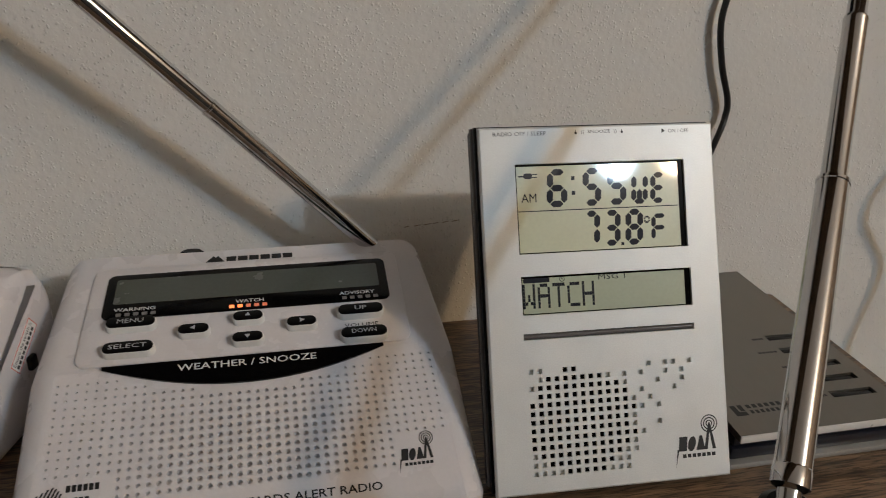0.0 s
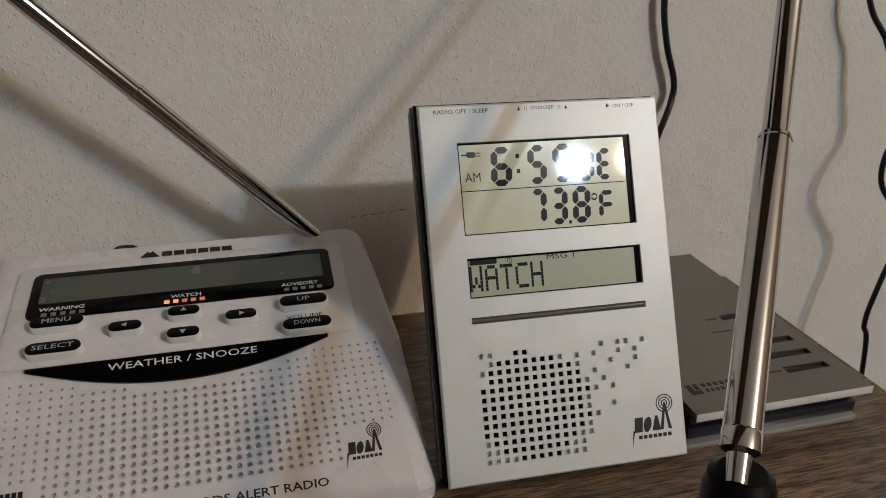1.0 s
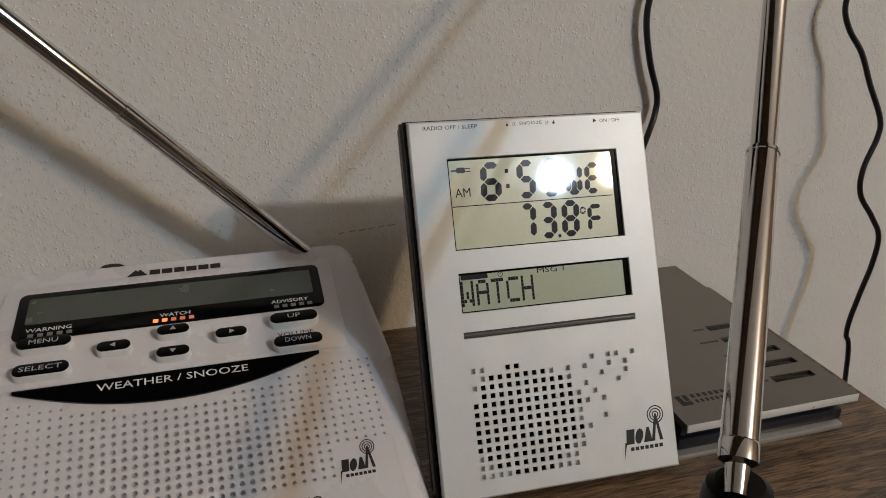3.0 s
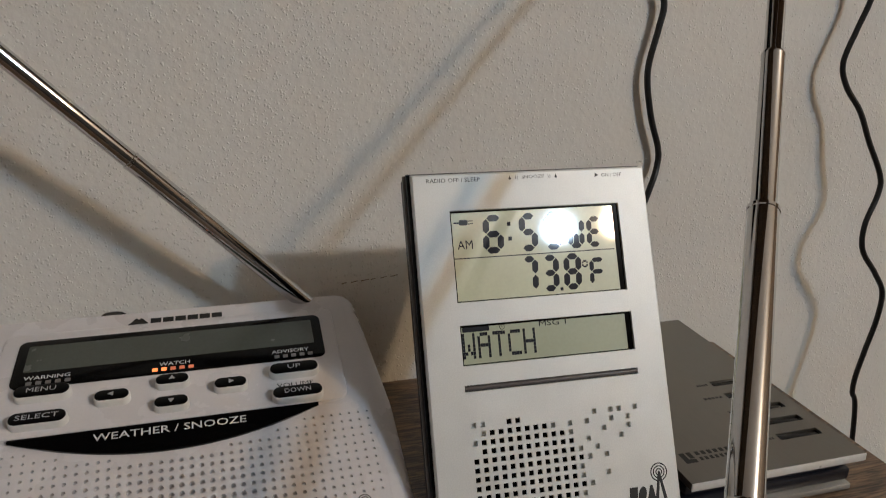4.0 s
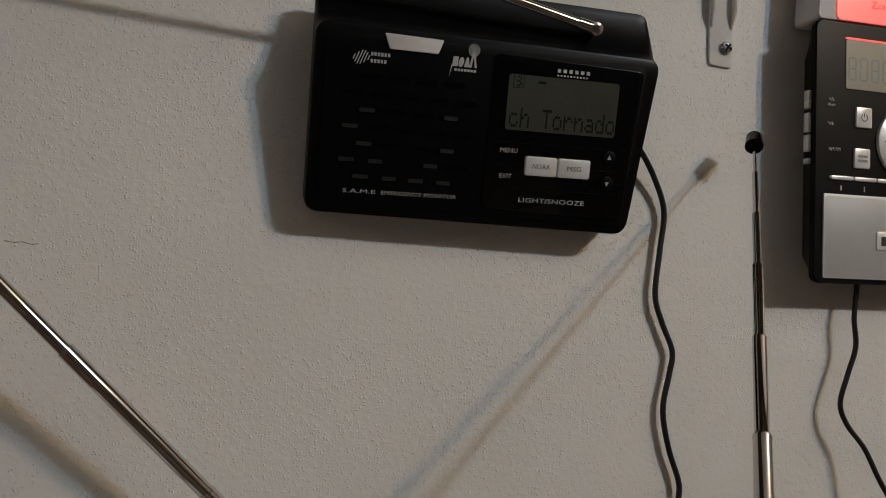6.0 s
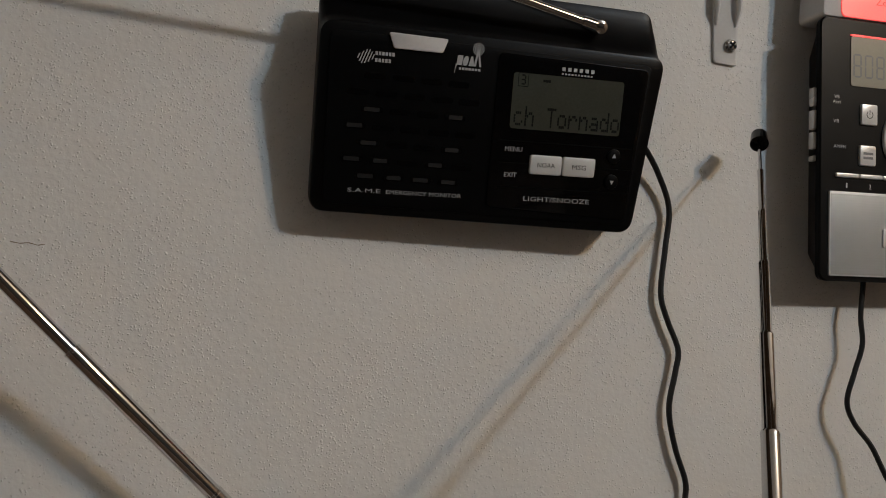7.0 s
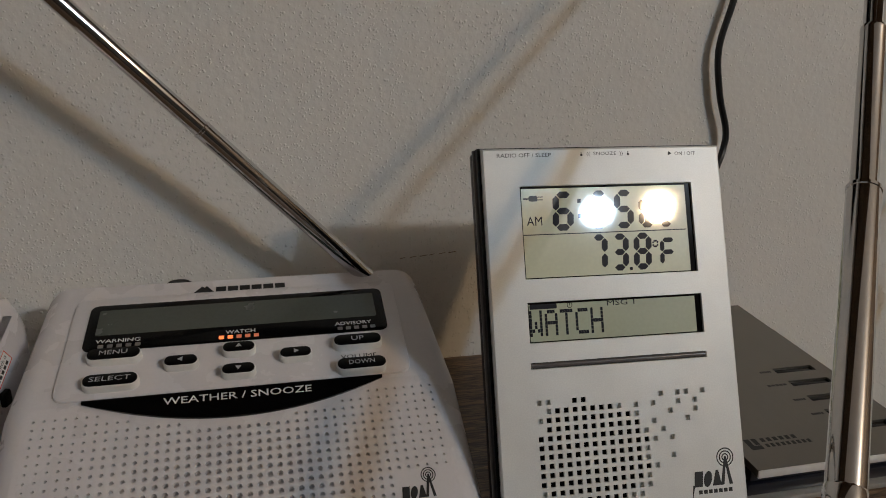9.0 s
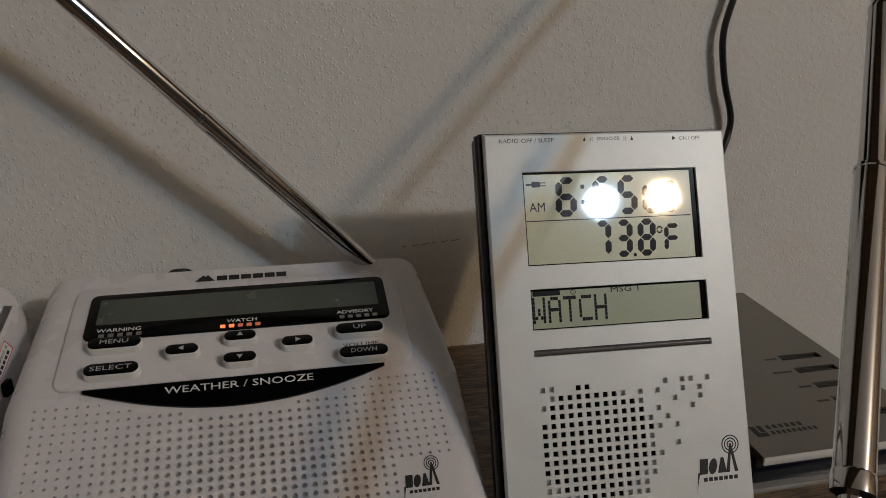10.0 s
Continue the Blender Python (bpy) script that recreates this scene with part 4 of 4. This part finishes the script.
            # in some slots a grey sliver is painted in for a glint
            if (r, c) in ((2, 0), (3, 0), (4, 0), (5, 0), (5, 1), (5, 3), (6, 0), (6, 1), (6, 2), (6, 3), (2, 3), (4, 3)):
                part("slot_glint", slab(bmesh.new(), rounded(x + 0.0012 + 0.0006 * (c % 2), x + 0.0078, y - 0.0008, y + 0.0009, 0.0004, 3), 0.0007, 0.0008, I), GREYDARK, s, "grey sliver painted for a glint inside the slot")
    lettering("S.A.M.E", I, -0.0489 - 0.05, 0.2299 - 0.27, 0.0140, 0.0016, PRINTFAINT, t, z=0.00065)
    lettering("EMERGENCY MONITOR", I, -0.0230 - 0.05, 0.2298 - 0.27, 0.0330, 0.0016, PRINTFAINT, t, z=0.00065)
    part("warning_light", slab(bmesh.new(), corners(P([(-0.0398, 0.2873), (-0.0192, 0.2872), (-0.0171, 0.2929), (-0.0422, 0.2934)]), 0.0008, 3), 0.0004, 0.0016, I, 0.0003), FROST, t, "frosted trapezoid warning light, unlit")
    mast_logo(I, -0.0135 - 0.05, 0.2789 - 0.27, 0.0122, PRINTFAINT, t, 0.0007)
    bm = bmesh.new()
    for q in range(6):
        h = (0.002, 0.004, 0.0055, 0.0055, 0.004, 0.002)[q]
        x, y = -0.0545 - 0.05 + q * 0.0012, 0.2832 - 0.27
        slab(bm, [(x - h * 0.2, y - h / 2), (x - h * 0.2 + 0.0005, y - h / 2), (x + h * 0.2 + 0.0005, y + h / 2), (x + h * 0.2, y + h / 2)], 0.0007, 0.00074)
    bars(bm, I, [(-0.0974 + q * 0.0014, -0.0964 + q * 0.0014, 0.0141, 0.0155) for q in range(6)] + [(-0.0974 + q * 0.0014, -0.0964 + q * 0.0014, 0.0114, 0.0128) for q in range(5)], 0.0007, 0.00074)
    part("alert_mark", bm, PRINTFAINT, t, smooth=False)
    # aerial folded along the top
    base = Vector((0.0515 - 0.05, 0.3050 - 0.27, -0.004))
    way = Vector((-1.0, 0.175, 0.115)).normalized()
    hub = part("aerial_hub", tube(bmesh.new(), [base + Vector((0, 0, -0.006)), base + Vector((0, 0, 0.0025)), base + Vector((0, 0, 0.0032))], [0.0030, 0.0030, 0.0018], 16), CHROME, t, "chrome swivel joint")
    part("aerial_collar", tube(bmesh.new(), [base + way * 0.0015, base + way * 0.009], [0.0028, 0.0026], 16), CHROME, hub)
    rod(hub, base + way * 0.008, way, [0.09, 0.08, 0.07], [0.0021, 0.0017, 0.0013])


# ---- the black and silver radio on the wall ----
def wall_display_radio():
    Y = -0.022
    M = Matrix(((1, 0, 0, 0.1713), (0, 0, -1, Y), (0, 1, 0, 0.1987), (0, 0, 0, 1)))   # x right, y up, z out of the wall
    t = thing("display_radio", M, "black wall radio with silver speaker and glowing red display", "radio")
    I = Matrix()
    w, h = 0.094, 0.1300
    bm = loft(bmesh.new(), [[(x, y, z) for x, y in shrunk(rounded(0.001, w, 0, h, 0.004), d)] for z, d in ((Y + 0.0005, 0.0115), (-0.008, 0.004), (-0.0035, 0.0003), (-0.0008, 0.0), (0.0, 0.0006))])
    part("body", bm, BLACK, t)
    hood = part("display_hood", slab(bmesh.new(), corners([(0.003, h + 0.0006), (w - 0.003, h + 0.0006), (w - 0.006, h + 0.045), (0.006, h + 0.045)], 0.003), -0.018, -0.001, I, 0.001), FROST, t, "frosted clear display housing")
    part("red_screen", slab(bmesh.new(), corners([(0.0135, h + 0.0012), (w - 0.0135, h + 0.0012), (w - 0.0135, h + 0.040), (0.0135, h + 0.040)], 0.003), -0.0012, -0.0004, I), REDGLOW, hood, "glowing red backlit screen")
    lettering("Zone", I, 0.0400, h + 0.0105, 0.0130, 0.0036, PRINTRED, hood, z=-0.0003)
    lcd = part("lcd_window", slab(bmesh.new(), rounded(0.0183, w - 0.0183, 0.0965, 0.1212, 0.001), -0.0006, 0.0004, I), LCDPALE, t, "pale grey display")
    part("lcd_lip", box(bmesh.new(), 0.0180, w - 0.0180, 0.1214, 0.1221, -0.0006, 0.0008), REDGLOW, lcd, "red lit edge above the display", smooth=False)
    for k in range(5):
        part("figure", segment_digit(bmesh.new(), I, "8" if k != 1 else "0", 0.0195 + k * 0.0068, 0.1008, 0.0050, 0.0118, 0.0009, 0.0004, 0.0), PRINTGREY, lcd, smooth=False)
    def key(x0, x1, y0, y1, name="button"):
        return part(name, slab(bmesh.new(), rounded(x0, x1, y0, y1, 0.0008), -0.0004, 0.0012, I, 0.0004), SILVEREDGE, t, "pale silver push button")
    k = key(0.0240, 0.0334, 0.0775, 0.0878)
    bm = bmesh.new()
    for i in range(9):
        a0, a1 = radians(125 + i * 32), radians(125 + (i + 1) * 32)
        slab(bm, [(0.0287 + r * math.cos(q), 0.0826 + r * math.sin(q)) for r, q in ((0.0020, a0), (0.0020, a1), (0.0016, a1), (0.0016, a0))], 0.0012, 0.00125)
    bars(bm, I, [(0.0285, 0.0289, 0.0828, 0.0850)], 0.0012, 0.00125)
    part("power_sign", bm, PRINTBLACK, k, smooth=False)
    k = key(0.0232, 0.0325, 0.0572, 0.0672)
    bm = bars(bmesh.new(), I, [(0.0250, 0.0307, 0.0626, 0.0638), (0.0250, 0.0307, 0.0604, 0.0616)], 0.0012, 0.00125)
    part("button_bars", bm, PRINTGREY, k, smooth=False)
    disc = lambda r, n=40: [(0.0555 + r * math.cos(2 * math.pi * q / n), 0.0716 + r * math.sin(2 * math.pi * q / n)) for q in range(n)]
    dial = part("dial", slab(bmesh.new(), disc(0.0186), -0.0004, 0.0016, I, 0.0006), SILVEREDGE, t, "round silver four-way dial")
    part("dial_centre", slab(bmesh.new(), disc(0.0070), 0.0015, 0.0022, I, 0.0004), SILVER, dial)
    bm = bmesh.new()
    for a in (45, 135, 225, 315):
        d = Vector((math.cos(radians(a)), math.sin(radians(a))))
        n = Vector((-d.y, d.x)) * 0.0002
        p, q = Vector((0.0555, 0.0716)) + d * 0.0072, Vector((0.0555, 0.0716)) + d * 0.0180
        slab(bm, [tuple(p - n), tuple(q - n), tuple(q + n), tuple(p + n)], 0.0016, 0.00166)
    slab(bm, [(0.0405, 0.0716), (0.0418, 0.0722), (0.0418, 0.0710)], 0.0016, 0.00166)
    part("dial_marks", bm, PRINTBLACK, dial, smooth=False)
    for i in range(5):
        x = 0.0096 + i * 0.0137
        k = key(x, x + 0.0133, 0.0508, 0.0529)
        lettering(str(i + 1), I, x + 0.0068, 0.0470, 0.0012 if i else 0.0007, 0.0024, PRINTWHITE, t, z=0.00003)
    for words, y, w_, x in (("WB", 0.0905, 0.0030, 0.0104), ("Alert", 0.0880, 0.0046, 0.0104), ("WB", 0.0785, 0.0032, 0.0100), ("AM/FM", 0.0660, 0.0070, 0.0122)):
        lettering(words, I, x, y, w_, 0.0017, PRINTDIM, t, z=0.00003)
    for y0, y1 in ((0.0858, 0.0950), (0.0742, 0.0838), (0.0646, 0.0741 - 0.0012), (0.0585, 0.0612)):
        part("side_key", box(bmesh.new(), -0.0004, 0.0022, y0, y1, -0.0066, -0.0030, 0.0006), SILVEREDGE, t, "silver key on the side")
    # perforated speaker plate
    x0, x1, y0, y1 = 0.0058, w - 0.0058, 0.0026, 0.0438
    grille = part("speaker_plate", slab(bmesh.new(), rounded(x0, x1, y0, y1, 0.0006), -0.0004, 0.0010, I, 0.0003), SILVER, t, "silver perforated speaker plate")
    bm = bmesh.new()
    for i in range(62):
        for j in range(30):
            cx, cy = x0 + 0.0011 + i * 0.00132, y0 + 0.0012 + j * 0.00132
            if cx > x1 - 0.001 or cy > y1 - 0.001:
                continue
            bm.faces.new([bm.verts.new((cx + 0.00044 * math.cos(math.pi * k / 3), cy + 0.00044 * math.sin(math.pi * k / 3), 0.00104)) for k in range(6)])
    tagged(part("perforation", bm, BLACKMATT, grille, "rows of tiny dark holes", smooth=False), kind="stuff")
    badge = part("badge", slab(bmesh.new(), rounded(0.0365, 0.0585, 0.0172, 0.0264, 0.001), 0.0009, 0.0016, I, 0.0003), SILVEREDGE, t, "silver badge with dark blocks")
    bm = bars(bmesh.new(), I, [(0.0390 + k * 0.0044, 0.0421 + k * 0.0044, 0.0194, 0.0240) for k in range(4)], 0.0016, 0.00165)
    part("badge_blocks", bm, PRINTBLACK, badge, smooth=False)


# ---- shelf high on the wall, its brackets and their screws ----
def shelf_bracket():
    t = thing("shelf_bracket", pose(0.1330, 0, 0.3157), "white steel shelf bracket screwed to the wall", "bracket", "brackets under the shelf")
    top = 0.234
    bm = bmesh.new()
    out = corners([(-0.0060, -0.0090), (0.0074, -0.0100), (0.0088, top), (-0.0092, top)], 0.0022, 5)
    M = Matrix(((1, 0, 0, 0), (0, 0, -1, 0), (0, 1, 0, 0), (0, 0, 0, 1)))
    slab(bm, out, 0.0, 0.0016, M, 0.0005)
    part("strap", bm, STEEL, t)
    part("arm", box(bmesh.new(), -0.0092, 0.0088, -0.20, -0.0017, top - 0.0018, top, 0.0005), STEEL, t)
    for x in (-0.0050, 0.0060):
        part("rib", tube(bmesh.new(), [(x, -0.0016, 0.010), (x * 1.12, -0.0040, 0.018), (x * 1.25, -0.0045, top - 0.002)], [0.0006, 0.0014, 0.0014], 10), STEEL, t)
    s = part("screw_head", loft(bmesh.new(), [[(0.0030 + r * math.cos(a * math.pi / 12), -y, r * math.sin(a * math.pi / 12)) for a in range(24)] for r, y in ((0.0034, 0.0015), (0.0034, 0.0024), (0.0026, 0.0036), (0.0012, 0.0041))]), ZINC, t, "zinc cross-head screw")
    for a in (38, 128):
        part("screw_slot", box(bmesh.new(), -0.0020, 0.0020, -0.0043, -0.0030, -0.0005, 0.0005, m=pose(0.0030, 0, 0, 0, a, 0)), BLACKMATT, s, smooth=False)
    copy_thing(t, pose(-0.467, 0, 0.3157))


def wall_shelf():
    bm = box(bmesh.new(), -0.72, 0.72, -0.25, -0.001, 0.5499, 0.5699, 0.0015)
    tagged(part("wall_shelf", bm, WOOD), "brown wood-grain board resting on two steel brackets", "shelf")


# ---- upright telescopic aerial ----
def telescopic_aerial():
    base, way = Vector((0.0096, -0.2044, 0.0817)), Vector((0.7115, 1.0082, 1.0))
    t = thing("telescopic_aerial", pose(base.x, base.y, 0), "chrome telescopic aerial with black tip on a black swivel base", "aerial")
    o = Vector((base.x, base.y, 0))
    d = way.normalized()
    k = way.length
    zs = [0.0817, 0.1217, 0.1515, 0.1788, 0.2044, 0.2271, 0.2485, 0.2655]
    rs = [0.0033, 0.00270, 0.00228, 0.00190, 0.00156, 0.00125, 0.00080]
    end = rod(t, base - o, way, [(b - a) * k for a, b in zip(zs, zs[1:])], rs)
    part("tip", tube(bmesh.new(), [end - d * 0.0022, end - d * 0.0018, end + d * 0.0068, end + d * 0.0076], [0.0030, 0.0042, 0.0037, 0.0030], 20), BLACKGLOSS, t, "black plastic tip")
    b = base - o
    part("clevis", tube(bmesh.new(), [b - d * 0.0085, b - d * 0.0035, b - d * 0.0028, b + d * 0.0004, b + d * 0.0010], [0.0019, 0.0021, 0.0035, 0.0035, 0.0032], 16), CHROME, t)
    part("swivel", tube(bmesh.new(), [(-0.001, -0.003, 0.056), (-0.001, -0.003, 0.0735), (-0.001, -0.003, 0.0755), (-0.001, -0.003, 0.0765)], [0.0064, 0.0062, 0.0056, 0.0042], 24), BLACK, t, "black plastic swivel")
    part("post", tube(bmesh.new(), [(-0.001, -0.003, 0.004), (-0.001, -0.003, 0.057)], 0.0058, 20), BLACK, t)
    part("foot", tube(bmesh.new(), [(0, -0.004, 0.0), (0, -0.004, 0.004), (0, -0.004, 0.006)], [0.022, 0.022, 0.018], 28), BLACK, t)


# ---- cables ----
def cable(label, pts, r=0.00125):
    o = Vector(pts[0])
    bm = tube(bmesh.new(), [p - o for p in smooth_path(pts)], r, 10)
    ob = part("cable", bm, RUBBER)
    ob.location = o
    tagged(ob, label, "cable", "black cables")


def cables():
    cable("black cable hanging down the wall from the monitor", [(0.074, -0.017, 0.266), (0.0855, -0.010, 0.2583), (0.0951, -0.006, 0.2468), (0.1019, -0.0040, 0.2312), (0.1002, -0.0040, 0.2120), (0.0982, -0.0040, 0.1902),
          (0.1023, -0.0040, 0.1767), (0.1080, -0.0040, 0.1633), (0.1067, -0.0040, 0.1525), (0.1036, -0.0040, 0.1350), (0.1072, -0.0040, 0.1165), (0.1127, -0.0040, 0.1015), (0.1131, -0.0040, 0.0935), (0.1096, -0.006, 0.0842),
          (0.099, -0.008, 0.055), (0.087, -0.014, 0.022), (0.075, -0.014, 0.0016), (0.06, -0.016, 0.0013)], 0.0014)
    cable("black cable wavering down the wall below the display radio", [(0.2100, -0.0085, 0.2040), (0.2098, -0.009, 0.1973), (0.2075, -0.010, 0.1815), (0.2086, -0.010, 0.1672), (0.2039, -0.010, 0.1530), (0.1996, -0.010, 0.1385),
          (0.2031, -0.0110, 0.1278), (0.2115, -0.0130, 0.1166), (0.2170, -0.0160, 0.1029), (0.2243, -0.0190, 0.0873), (0.2244, -0.0200, 0.0781), (0.2182, -0.0220, 0.0639),
          (0.2190, -0.0230, 0.0514), (0.2282, -0.0240, 0.0393), (0.2356, -0.0240, 0.0281), (0.2358, -0.0240, 0.0126), (0.2322, -0.0240, -0.0060), (0.2302, -0.0240, -0.0256), (0.2366, -0.0240, -0.0509), (0.2535, -0.022, -0.20), (0.255, -0.016, -0.55), (0.26, -0.02, -0.7487)], 0.0013)
    cable("black cable lying along the back of the table", [(-0.165, -0.020, 0.0058), (-0.150, -0.0035, 0.0016), (-0.130, -0.0040, 0.0015), (-0.105, -0.0080, 0.0015), (-0.100, -0.017, 0.0015)], 0.0014)
    cable("black cable lying on the table in front", [(-0.060, -0.150, 0.0015), (-0.035, -0.1420, 0.0015), (-0.012, -0.1400, 0.0015), (0.005, -0.1450, 0.0015), (0.010, -0.175, 0.0015), (0.010, -0.190, 0.0015)], 0.0014)


desk_weather_radio()
clock_radio()
flat_radio()
white_charger()
wall_radio()
wall_display_radio()
shelf_bracket()
wall_shelf()
telescopic_aerial()
cables()
